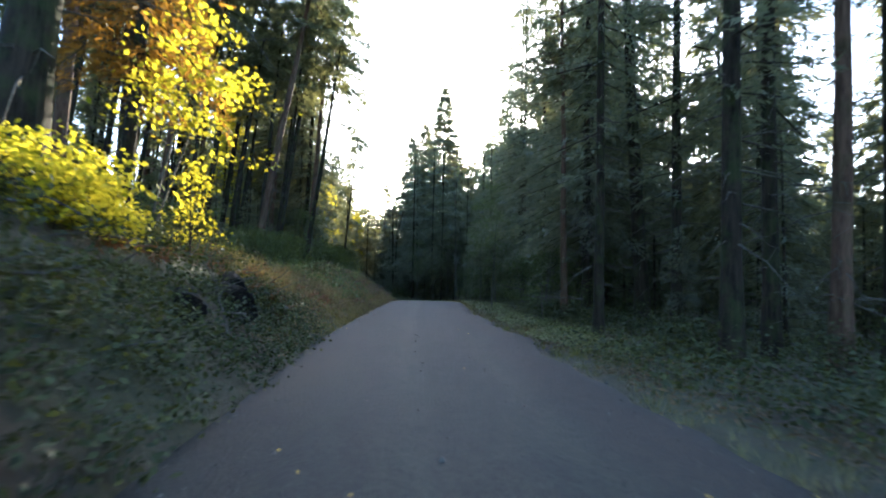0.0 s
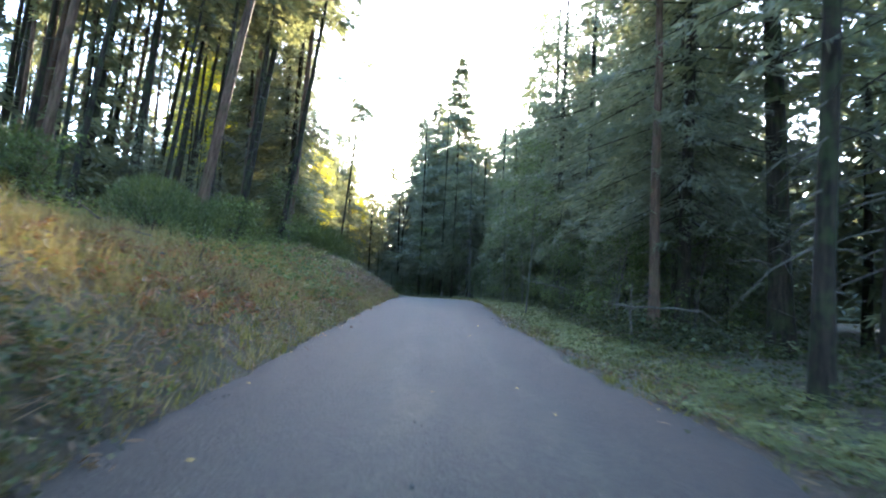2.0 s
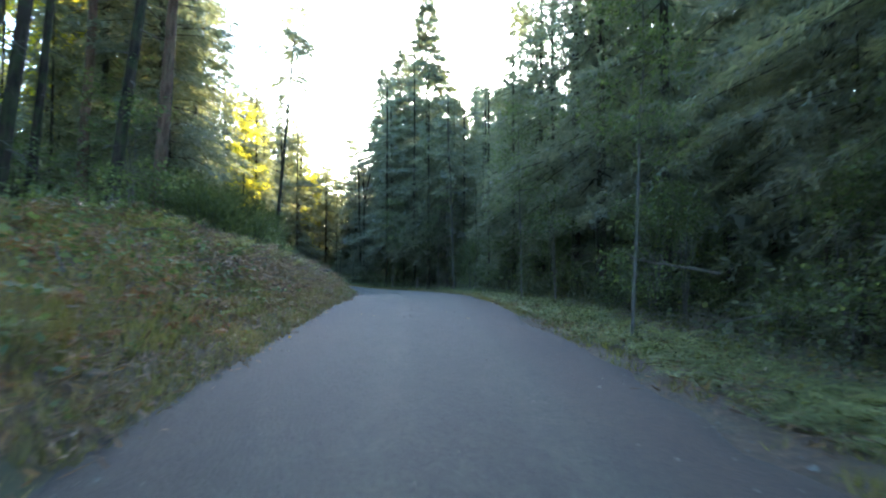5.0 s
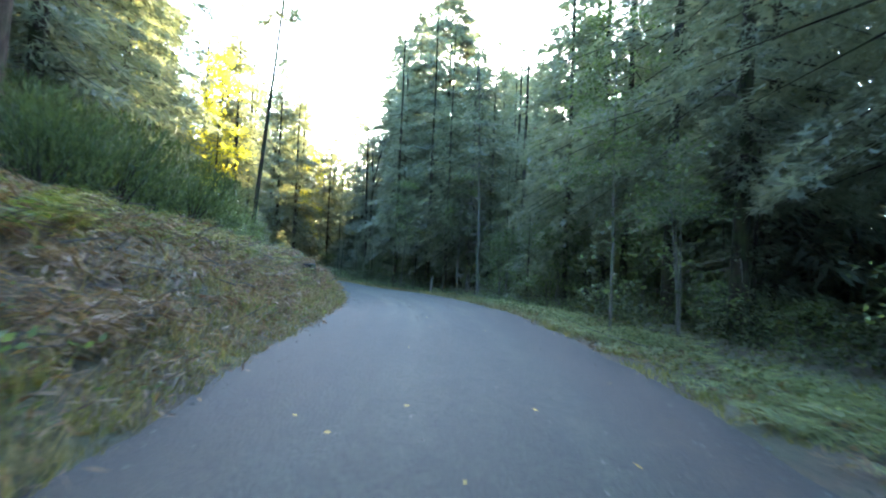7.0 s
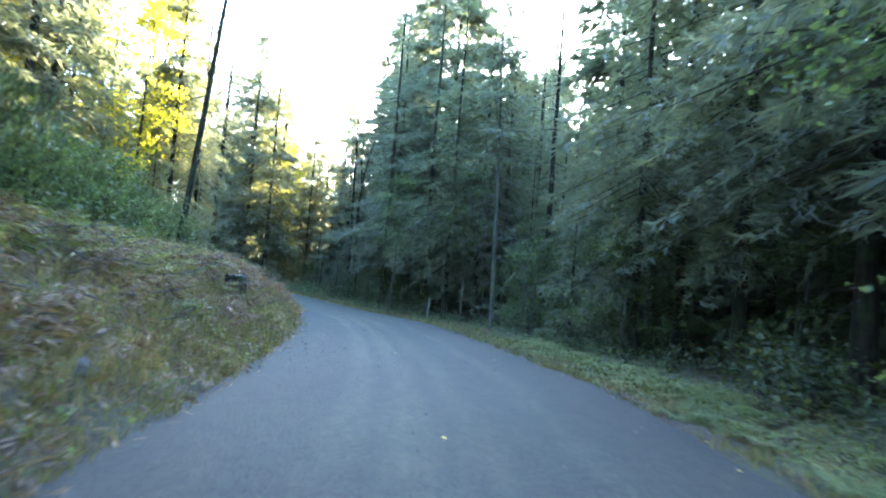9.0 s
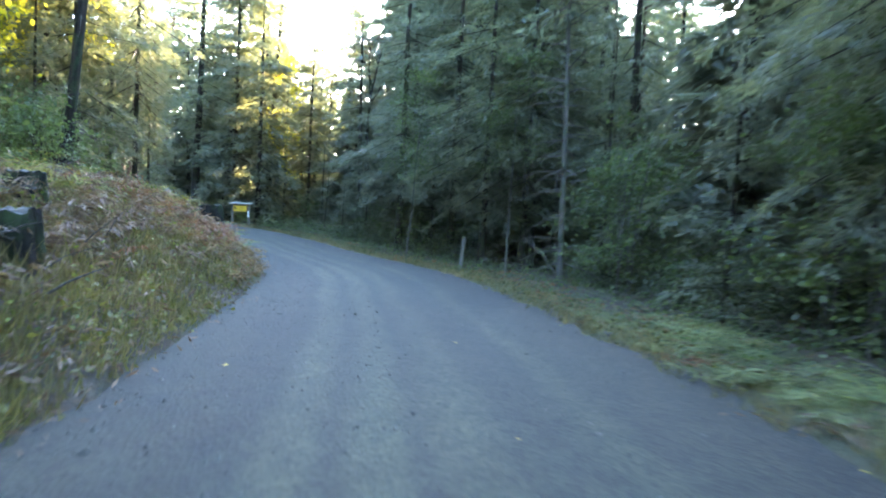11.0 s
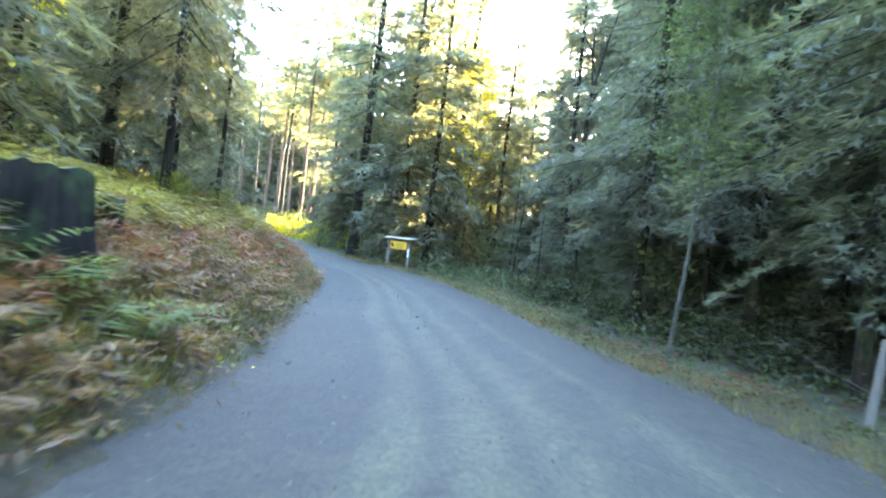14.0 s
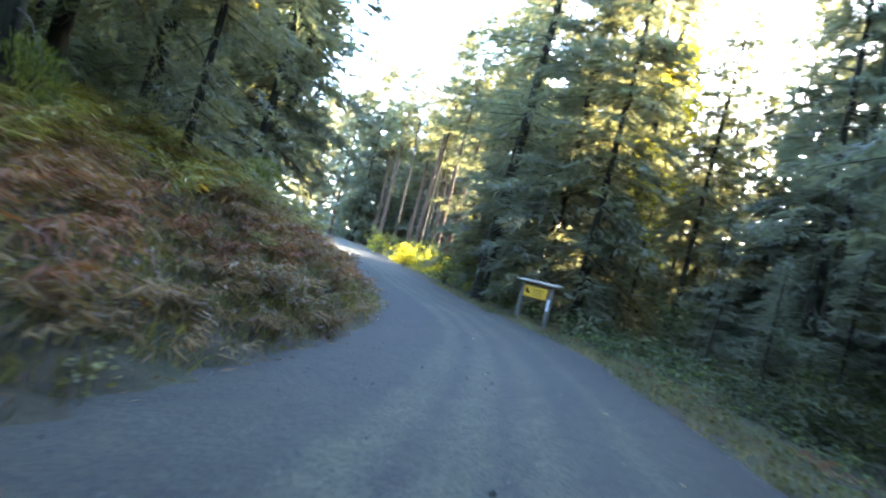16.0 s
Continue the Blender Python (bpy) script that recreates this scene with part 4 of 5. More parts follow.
scatter(26, (98, 150), (4.5, 30), 1, ["mid"], 2.4, (0.6, 1.3), 17, (0, 1), open_sky)
scatter(30, (86, 150), (7, 32), -1, ["mid"], 2.4, (0.7, 1.4), 18, (0, 1), open_sky)
scatter(22, (36, 98), (9.5, 20), 1, ["mid"], 2.0, (0.5, 1.1), 19, (0, 1), open_sky)
scatter(10, (52, 88), (8, 20), -1, ["mid"], 2.4, (0.6, 1.1), 20, (0, 1), open_sky)
scatter(16, (88, 114), (8, 22), 1, ["mid"], 2.0, (0.7, 1.2), 21, (0, 1), open_sky)
scatter(16, (107, 136), (4.5, 22), -1, ["fir_b", "hem", "fir_a"], 3.0, (0.75, 1.0), 23, (0, 2), open_sky)
scatter(10, (100, 124), (18, 42), 1, ["mid"], 2.4, (0.8, 1.3), 22, (0, 1), open_sky)
scatter(14, (138, 176), (4, 30), 1, ["fir_b", "hem", "fir_a"], 3.0, (0.8, 1.0), 24, (0, 1), open_sky)
scatter(16, (10, 66), (6.5, 26), -1, ["pole_a", "pole_b"], 1.9, (0.8, 1.05), 26, (2, 8), open_sky)
scatter(10, (30, 46), (6.5, 13), -1, ["pole_b"], 1.3, (0.55, 0.75), 136, (3, 9))
scatter(18, (32, 48), (10.5, 21), -1, ["pole_a", "pole_b", "mid"], 1.5, (0.75, 0.95), 137, (2, 8))
scatter(8, (16, 76), (13, 30), -1, ["mid"], 2.4, (0.8, 1.3), 27, (0, 1))
scatter(16, (16, 62), (10, 26), 1, ["mid"], 2.4, (0.45, 0.75), 28, (0, 1))
scatter(14, (124, 168), (3.5, 22), 1, ["pole_a", "pole_b"], 2.4, (0.85, 1.0), 29, (0, 3))


# tall firs added far behind the thin place only to keep the low sun off the road
belt = random.Random(33)
for k in range(30):
    x, y = 3.0 + k % 10 * 3.0 + belt.uniform(-1.2, 1.2), 122 + k // 10 * 9 + belt.uniform(-3, 3)
    placed(MODELS["fir_a_low" if k % 2 else "fir_b_low"], x, y, belt.uniform(0, 6.28), belt.uniform(0.92, 1.05))
for k in range(6):
    placed(MODELS["fir_a_low"], 15.6 + 1.8 * k, 143.5 + belt.uniform(-2, 2), belt.uniform(0, 6.28), 1.2)
    placed(MODELS["fir_a_low"], 16.4 + 1.7 * k, 151 + belt.uniform(-2, 2), belt.uniform(0, 6.28), 1.25)


# ---- far woods: one sheet of distant firs ----
def far_woods():
    rng = np.random.default_rng(31)
    s = Soup()
    k = 0
    while k < 610:
        a, r = rng.uniform(0, 2 * np.pi), rng.uniform(34, 190)
        x, y = r * math.cos(a), 70 + 1.25 * r * math.sin(a)
        if k > 430:      # the belt that closes the view beyond the sunlit bend
            x, y = rng.uniform(-95, -15), rng.uniform(158, 215)
        low = k > 520      # half-grown wood that closes the view between the trunks on the right
        if low:
            x, y = rng.uniform(28, 85), rng.uniform(2, 100)
        d, hw, z, arc = road_at(x, y)
        if abs(d[0]) < 30 and -25 < arc[0] < 118 or abs(d[0]) < 9:
            continue
        lane = sunlit_lane(x, y)
        if (lane and y < 155) or (x < -28 and 0 < y < 95 and rng.random() < 0.62) or (x > 18 and y < 70 and not low and rng.random() < 0.7):
            k += 1
            continue
        k += 1
        h = rng.uniform(7, 12) if low else rng.uniform(19, 29)
        cap = 19.0 + 0.03 * max(0.0, y - 120)
        if -30 < x < 4 and y > 100:
            h = min(h, cap)
        if lane:
            h = min(h, 2 + 0.22 * (y - 128))
        zg = ground_z(x, y) - 0.3
        s.tube([(x, y, zg), (x, y, zg + h)], [0.3, 0.03], 5)
        m = 320
        u = 0.03 + 0.97 * rng.random(m)**1.15
        rad = (3.4 if low else 4.6) * (1 - u)**0.8 * np.sqrt(rng.random(m)) + 0.1
        th = rng.uniform(0, 2 * np.pi, m)
        p = np.column_stack([x + np.cos(th) * rad, y + np.sin(th) * rad, zg + u * h - rad * 0.25])
        way = unit(np.column_stack([np.cos(th), np.sin(th), rng.normal(-0.35, 0.3, m)]) + rng.normal(0, 0.4, (m, 3)))
        sd = unit(np.cross(way, unit(rng.normal(0, 0.5, (m, 3)) + [0, 0, 1])))
        s.tris(needle_tris(p, way, sd, rng.uniform(1.0, 2.1, m), rng.uniform(0.5, 0.95, m)))
    tagged(new("far_woods", s.mesh("far_woods", FIR)), "distant dark green fir woods behind the roadside trees", "woods", kind="stuff")


far_woods()


# ---- low growth on the banks and verges ----
BARE = ((-3.0, 8.5, 0.3), (-3.0, 10.85, 0.36), (-3.4, 11.8, 0.3))      # bare earth round the log ends


def spots(n, s_range, e_range, side, seed, pull=1.0, patchy=0.0):
    """Random places beside the road: arrays x, y, z and the generator; patchy gathers them into clumps."""
    rng = np.random.default_rng(seed)
    s = rng.uniform(*s_range, n)
    i = np.clip(np.searchsorted(ARC, s), 0, len(LINE) - 1)
    e = LINE[i, 2] + e_range[0] + (e_range[1] - e_range[0]) * rng.random(n)**pull
    x, y = LINE[i, 0] + side * NRM[i, 0] * e + TAN[i, 0] * rng.normal(0, 0.2, n), LINE[i, 1] + side * NRM[i, 1] * e + TAN[i, 1] * rng.normal(0, 0.2, n)
    d, hw, _, _ = road_at(x, y)
    ok = np.abs(d) > hw - 0.05
    if patchy:
        wave = np.sin(x * 1.9 + 1.7 * np.sin(y * 0.8 + seed)) * np.sin(y * 1.6 + 1.3 * np.sin(x * 1.1 + seed * 2)) + 0.5 * np.sin(x * 4.1 + y * 3.3 + seed)
        ok &= rng.random(n) < np.clip(1 - patchy + patchy * 1.6 * (wave + 0.25), 0.02, 1)
    for cx, cy, cr in BARE:
        ok &= (x - cx)**2 + (y - cy)**2 > cr**2
    return x[ok], y[ok], height(x[ok], y[ok]), rng


def grass_stuff(name, label, n, s_range, e_range, side, seed, material, tall=(0.12, 0.4), pull=1.0, tuft=7, width=0.018, patchy=0.25):
    x, y, z, rng = spots(n, s_range, e_range, side, seed, pull, patchy)
    x, y, z = (np.repeat(v, tuft) for v in (x, y, z))
    m = len(x)
    p = np.column_stack([x + rng.normal(0, 0.06, m), y + rng.normal(0, 0.06, m), z - 0.02])
    way = unit(rng.normal(0, 0.42, (m, 3)) * [1, 1, 0.2] + [0, 0, 1])
    sd = unit(np.cross(way, rng.normal(0, 1, (m, 3))))
    L = rng.uniform(*tall, m)
    s = Soup()
    s.tris(needle_tris(p, way, sd, L, np.full(m, width) * rng.uniform(0.7, 1.5, m)))
    tagged(new(name, s.mesh(name, material)), label, "grass", kind="stuff")


def fern_stuff(name, label, n, s_range, e_range, side, seed, material, size=(0.5, 1.0), upright=0.7, fronds=5, pull=1.0, mess=0.2, patchy=0.55):
    x, y, z, rng = spots(n, s_range, e_range, side, seed, pull, patchy)
    kinds = [fern_quads(rng, fronds, 1.0, upright, mess) for _ in range(8)]
    s = Soup()
    for k in range(len(x)):
        a, c = rng.uniform(0, 6.28), rng.uniform(*size)
        rot = np.array([[math.cos(a), -math.sin(a), 0], [math.sin(a), math.cos(a), 0], [0, 0, 1]])
        s.quads(kinds[k % 8] @ rot.T * c + [x[k], y[k], z[k] - 0.03])
    tagged(new(name, s.mesh(name, material)), label, "bracken", kind="stuff")


def leaf_stuff(name, label, n, s_range, e_range, side, seed, material, tall=0.6, spread=0.45, leaf=0.11, per=13, pull=1.0, patchy=0.3, slim=0.65):
    """Thicket of low leafy stems."""
    x, y, z, rng = spots(n, s_range, e_range, side, seed, pull, patchy)
    s = Soup()
    hh = tall * rng.uniform(0.5, 1.25, len(x))
    for k in range(0, len(x), 3):
        s.tube([(x[k], y[k], z[k] - 0.05), (x[k] + rng.normal(0, 0.15), y[k] + rng.normal(0, 0.15), z[k] + hh[k])], [0.008, 0.003], 3)
    x, y, z, hh = (np.repeat(v, per) for v in (x, y, z, hh))
    m = len(x)
    u = rng.random(m)**0.6
    p = np.column_stack([x + rng.normal(0, spread * 0.6, m), y + rng.normal(0, spread * 0.6, m), z + hh * u + 0.02])
    way = unit(rng.normal(0, 1, (m, 3)) * [1, 1, 0.45] + [0, 0, -0.1])
    sd = unit(np.cross(way, unit(rng.normal(0, 0.5, (m, 3)) + [0, 0, 1])))
    L = leaf * rng.uniform(0.6, 1.4, m)
    s.quads(leaf_quads(p, way, sd, L, L * slim))
    tagged(new(name, s.mesh(name, material)), label, "undergrowth", kind="stuff")


def twig_stuff(name, label, n, s_range, e_range, side, seed, length=(0.4, 1.2)):
    x, y, z, rng = spots(n, s_range, e_range, side, seed)
    s = Soup()
    for k in range(len(x)):
        L, a = rng.uniform(*length), rng.uniform(0, 6.28)
        d = np.array([math.cos(a), math.sin(a), rng.uniform(-0.1, 0.5)])
        p = np.array([x[k], y[k], z[k] + rng.uniform(0.05, 0.5)])
        v = np.linspace(0, 1, 4)
        s.tube(p + np.outer(v * L, d) + np.cumsum(rng.normal(0, 0.03, (4, 3)), 0), rng.uniform(0.006, 0.016) * (1.1 - v), 4)
    tagged(new(name, s.mesh(name, DEADWOOD)), label, "twigs", kind="stuff")


grass_stuff("verge_grass_left", "short green verge grass along the gravel edge", 9500, (13, 112), (-0.2, 2.0), -1, 41, GRASS, (0.06, 0.22), 1.3)
grass_stuff("verge_grass_right", "pale green and yellowing verge grass along the gravel edge", 2900, (58, 118), (-0.15, 2.1), 1, 42, VERGE, (0.08, 0.34), 1.1, patchy=0.6)
grass_stuff("verge_grass_edge", "thin short green grass along the brown gravel edge", 1700, (12, 60), (0.0, 1.6), 1, 112, GRASS, (0.06, 0.22), 1.0, patchy=0.8)
leaf_stuff("verge_herbs_edge", "low leafy green herbs along the road edge", 700, (10, 60), (0.3, 2.2), 1, 113, HERB, 0.2, 0.3, 0.06, 13, 1.0, 0.8)
leaf_stuff("verge_litter", "brown mat of dead stalks and leaf litter on the verge", 1500, (-2, 62), (0.1, 3.4), 1, 134, BROWN, 0.1, 0.3, 0.15, 10, 1.0, 0.4, 0.16)
leaf_stuff("verge_herbs_bend", "low green and brown herbs along the outer edge of the bend", 1100, (56, 112), (0.05, 2.0), 1, 139, HERB, 0.2, 0.3, 0.07, 13, 1.0, 0.6)
leaf_stuff("bank_foot_litter", "brown leaf litter and dead stalks at the foot of the bank", 1500, (10, 104), (-0.12, 0.7), -1, 140, BROWN, 0.07, 0.28, 0.13, 10, 1.0, 0.2, 0.2)
grass_stuff("verge_grass_shade", "sparse dark verge grass under the trees", 500, (-6, 13), (-0.1, 1.5), 1, 92, VERGE, (0.05, 0.2))
grass_stuff("verge_grass_bend", "yellow-green grass at the foot of the bank", 2600, (58, 98), (-0.15, 1.6), -1, 93, GRASS, (0.08, 0.3), 1.2)
leaf_stuff("bank_cover", "brown mat of dead stalks, needles and moss on the bank", 4600, (14, 104), (0.3, 5.0), -1, 114, BROWN, 0.16, 0.3, 0.17, 11, 1.0, 0.2, 0.13)
leaf_stuff("bank_herbs", "low green herbs scattered over the bank", 1200, (6, 74), (0.1, 4.0), -1, 115, BROAD, 0.18, 0.25, 0.05, 12, 1.2, 0.7)
grass_stuff("bank_grass", "fine tawny green grass at the foot of the bank", 5200, (14, 100), (0.0, 2.4), -1, 116, STRAW, (0.12, 0.36), 1.3, 8, 0.012, 0.4)
leaf_stuff("verge_weeds_bend", "leafy yellow-green weeds at the foot of the bank", 420, (56, 98), (-0.05, 1.1), -1, 96, GRASS, 0.22, 0.25, 0.07, 14, 1.3)
leaf_stuff("bramble_right", "dark bramble and salal on the verge under the trees", 420, (-4, 14), (0.6, 4), 1, 97, SALAL, 0.5)
grass_stuff("dry_grass_right", "dry straw-coloured verge grass", 900, (50, 100), (0.0, 1.6), 1, 43, STRAW, (0.1, 0.32))
grass_stuff("dry_grass_bank", "tall tawny dry grass on the bank", 1500, (15, 33), (0.9, 4.4), -1, 44, STRAW, (0.25, 0.6))
grass_stuff("dry_grass_slope", "tawny dry grass among dead bracken", 900, (44, 78), (0.5, 3.6), -1, 45, STRAW, (0.2, 0.6))
grass_stuff("dry_grass_mid", "tawny dry grass at the foot of the bank", 1100, (52, 70), (0.4, 2.6), -1, 111, STRAW, (0.15, 0.45))
grass_stuff("green_grass_slope", "long green grass on the bank", 900, (28, 42), (0.6, 4.0), -1, 46, GRASS, (0.2, 0.55))
leaf_stuff("ivy_left", "low dark ivy and leaf litter at the foot of the bank", 2600, (-5, 15.6), (-0.1, 1.5), -1, 117, SALAL, 0.2, 0.3, 0.075, 13)
leaf_stuff("bramble_left", "dark green bramble and salal thicket on the bank", 2300, (-5, 15.6), (1.6, 6.0), -1, 47, SALAL, 0.5, 0.45, 0.09)
twig_stuff("fallen_twigs_bank", "grey fallen twigs on the dark bank", 60, (0, 15), (0.3, 2.2), -1, 118, (0.4, 1.1))
leaf_stuff("bramble_mid", "mixed green undergrowth on the bank", 480, (24, 42), (0.6, 7), -1, 48, BROAD, 0.6)
leaf_stuff("bramble_slope", "low green undergrowth among bracken", 300, (48, 72), (0.2, 6), -1, 49, FERN, 0.4, 0.4, 0.06)
leaf_stuff("undergrowth_right", "pale green low plants on the right verge", 900, (-4, 62), (0.8, 3.8), 1, 50, HERB, 0.35, 0.4, 0.07)
leaf_stuff("undergrowth_shade", "low dark leafy plants on the shaded verge", 900, (-4, 40), (2.4, 8), 1, 138, SALAL, 0.35, 0.5, 0.09, 14, 1.0, 0.5)
leaf_stuff("undergrowth_wood", "dark undergrowth beneath the firs", 1500, (-4, 100), (2.5, 13), 1, 51, SALAL, 0.8, 0.6, 0.12)
leaf_stuff("undergrowth_slope", "dark undergrowth among the pole firs", 1300, (0, 120), (6, 24), -1, 52, SALAL, 0.8, 0.7, 0.14)
leaf_stuff("undergrowth_bend", "green undergrowth round the bend", 900, (96, 150), (0.8, 12), 1, 53, BROAD, 0.9, 0.6, 0.13)
fern_stuff("bracken_left", "green bracken on the bank", 480, (0, 62), (2.6, 7), -1, 54, FERN, (0.5, 1.1))
fern_stuff("bracken_slope", "green bracken along the top of the bank", 420, (58, 100), (3.0, 7.5), -1, 55, FERN, (0.6, 1.1))
fern_stuff("dead_bracken_mid", "brown dead bracken on the bank", 1150, (36, 77), (0.8, 4.6), -1, 56, BROWN, (0.55, 1.2), 0.8, 4, mess=0.6)
fern_stuff("dead_bracken_near", "brown dead bracken low on the bank", 620, (13, 37), (0.6, 3.8), -1, 131, RUST, (0.4, 0.8), 0.6, 4, mess=0.6)
fern_stuff("bracken_gold_mid", "yellowing green bracken along the crest of the bank", 330, (40, 72), (2.4, 5.4), -1, 141, GOLDFERN, (0.75, 1.25), 0.8, 6, mess=0.3, patchy=0.5)
fern_stuff("bracken_crest", "green bracken along the crest of the bank", 230, (36, 64), (3.4, 6.5), -1, 98, FERN, (0.5, 0.9))
fern_stuff("dead_bracken_slope", "rust-brown dead bracken on the bank", 1300, (70, 100), (0.8, 4.0), -1, 57, RUST, (0.45, 0.95), 0.65, 4, mess=0.7)
fern_stuff("bracken_gold", "tall yellowing green bracken along the top of the bank", 620, (74, 100), (2.0, 5.2), -1, 132, GOLDFERN, (0.8, 1.3), 0.8, 6, mess=0.3, patchy=0.3)
fern_stuff("bracken_tan", "tan and yellowing bracken over the bank", 760, (70, 98), (0.12, 3.2), -1, 133, TANFERN, (0.55, 0.95), 0.75, 5, mess=0.45, patchy=0.35)
fern_stuff("bracken_right", "pale green ferns on the right verge", 1300, (14, 68), (0.5, 2.8), 1, 58, PALEFERN, (0.5, 1.0), 0.7, 5, patchy=0.7)
fern_stuff("dead_bracken_right", "rusty dead bracken by the verge", 300, (64, 108), (0.6, 3.0), 1, 59, RUST, (0.35, 0.7), 0.6, 4, mess=0.7, patchy=0.85)
fern_stuff("brown_bracken_right", "brown dead bracken at the wood's edge", 200, (62, 102), (1.0, 4.2), 1, 103, BROWN, (0.35, 0.7), 0.6, 4, mess=0.6)
leaf_stuff("undergrowth_edge", "low green plants at the wood's edge", 620, (60, 104), (1.0, 4.6), 1, 104, BROAD, 0.45, 0.4, 0.08)
twig_stuff("fallen_twigs_edge", "grey fallen twigs at the wood's edge", 130, (60, 100), (1.2, 5), 1, 105, (0.5, 1.5))
twig_stuff("fallen_twigs_left", "grey fallen twigs on the bank", 150, (2, 100), (0.8, 5), -1, 60)
twig_stuff("bracken_stalks", "pale dry bracken stalks on the bank", 260, (36, 66), (0.6, 3.8), -1, 99, (0.3, 0.9))
twig_stuff("fallen_twigs_right", "grey fallen twigs under the firs", 110, (2, 96), (1.5, 9), 1, 61, (0.6, 2.0))


def loose_stones():
    rng = np.random.default_rng(62)
    n = 8500
    s = rng.uniform(-4, 108, n)
    s[4500:] = rng.uniform(56, 92, n - 4500)
    i = np.clip(np.searchsorted(ARC, s), 0, len(LINE) - 1)
    lat = np.sign(rng.normal(0, 1, n)) * (1.03 - np.abs(rng.normal(0, 0.16, n)))
    q = rng.random(n) < 0.35
    lat[q] = rng.uniform(-1, 1, q.sum())
    rough = np.arange(n) > 6500
    lat[rough] = rng.uniform(-1.0, -0.1, rough.sum())
    x, y = LINE[i, 0] + NRM[i, 0] * lat * LINE[i, 2] + TAN[i, 0] * rng.uniform(-0.3, 0.3, n), LINE[i, 1] + NRM[i, 1] * lat * LINE[i, 2] + TAN[i, 1] * rng.uniform(-0.3, 0.3, n)
    z = LINE[i, 3] + 0.015 + 0.045 * np.clip(1 - lat**2, 0, 1)
    r = rng.uniform(0.008, 0.022, n) * np.where(rng.random(n) < 0.04, 2.0, 1.0)
    # squat six-pointed pebbles
    dirs = np.array([(1, 0, 0), (0, 1, 0), (-1, 0, 0), (0, -1, 0), (0, 0, 0.8), (0, 0, -0.6)], float)
    v = dirs[None] * (r[:, None] * rng.uniform(0.7, 1.3, (n, 6)))[..., None]
    a = rng.uniform(0, 6.28, n)
    c, t = np.cos(a)[:, None], np.sin(a)[:, None]
    v = np.stack([v[..., 0] * c - v[..., 1] * t, v[..., 0] * t + v[..., 1] * c, v[..., 2]], -1) + np.stack([x, y, z], 1)[:, None]
    tri = np.array([(0, 1, 4), (1, 2, 4), (2, 3, 4), (3, 0, 4), (1, 0, 5), (2, 1, 5), (3, 2, 5), (0, 3, 5)])
    f = (np.arange(n) * 6)[:, None, None] + tri[None]
    tagged(new("loose_gravel", mesh("loose_gravel", v.reshape(-1, 3), f.reshape(-1, 3), STONE)), "loose grey gravel lying on the road", "gravel", kind="stuff")
    s = Soup()
    m = 70
    st = rng.uniform(0, 104, m)
    i = np.clip(np.searchsorted(ARC, st), 0, len(LINE) - 1)
    lat = rng.uniform(-1.1, 1.1, m) * LINE[i, 2]
    p = np.column_stack([LINE[i, :2] + NRM[i] * lat[:, None], LINE[i, 3] + 0.085])
    way = unit(rng.normal(0, 1, (m, 3)) * [1, 1, 0.1])
    s.quads(leaf_quads(p, way, unit(np.cross(way, [0, 0, 1.0])), rng.uniform(0.04, 0.085, m), rng.uniform(0.03, 0.06, m)))
    tagged(new("fallen_leaves", s.mesh("fallen_leaves", FALLEN)), "yellow fallen leaves on the gravel", "leaves", kind="stuff")


loose_stones()


# ---- shrubs, ferns and saplings as things of their own ----
def row(kind, places, seed, sizes=(0.8, 1.2)):
    rng = random.Random(seed)
    for x, y in places:
        placed(MODELS[kind], x, y, rng.uniform(0, 6.28), rng.uniform(*sizes), rng.uniform(0, 4), rng.uniform(0, 6.28))


def along(kind, count, s_range, e_range, side, seed, sizes=(0.8, 1.2)):
    x, y, _, _ = spots(count, s_range, e_range, side, seed)
    row(kind, zip(x.tolist(), y.tolist()), seed, sizes)


placed(MODELS["goldmaple"], -5.4, 12.6, 1.0, 1.0, 10, 0.0)
row("goldsapling", [(-4.45, 12.25)], 71, (0.98, 1.05))
row("goldbush", [(-5.6, 8.7), (-6.3, 9.4), (-5.2, 9.9), (-5.0, 8.1), (-4.7, 8.9), (-4.4, 7.6), (-4.75, 9.6), (-4.35, 8.5)], 72, (0.6, 0.85))
row("rustfern", [(-4.3, 9.0), (-4.2, 8.1), (-4.35, 9.9), (-4.5, 10.6), (-4.1, 9.5)], 107, (0.6, 0.85))
row("broom", [(-6.6, 25.5), (-7.6, 27.6), (-6.9, 29.6), (-8.2, 31.8), (-7.4, 34.0), (-9.2, 24.0)], 73, (0.6, 0.85))
row("broom", [(-7.2, 49.5), (-6.9, 52.0), (-7.9, 54.2), (-6.8, 56.8), (-8.6, 51.0), (-8.9, 54.0)], 74, (0.85, 1.15))
row("broom", [(-7.8, 59.4), (-9.0, 61.8), (-8.8, 64.6), (-9.9, 67.6), (-10.8, 70.5), (-12.0, 73.8), (-12.8, 76.6), (-14.4, 79.4)], 94, (0.5, 0.8))
row("goldbroom", [(-12.2, 85.2), (-15.6, 92.0)], 75, (0.7, 0.9))
along("shrub", 11, (30, 66), (4.6, 9), -1, 76)
along("shrub", 9, (66, 104), (5.0, 10), -1, 77)
along("shrub", 12, (66, 86), (5.2, 8.5), -1, 142, (1.2, 1.7))
along("shrub", 6, (2, 26), (5, 9), -1, 78)
along("shrub", 15, (2, 78), (4.4, 9), 1, 79, (0.7, 1.2))
along("salal", 26, (0, 90), (2.2, 6), 1, 80)
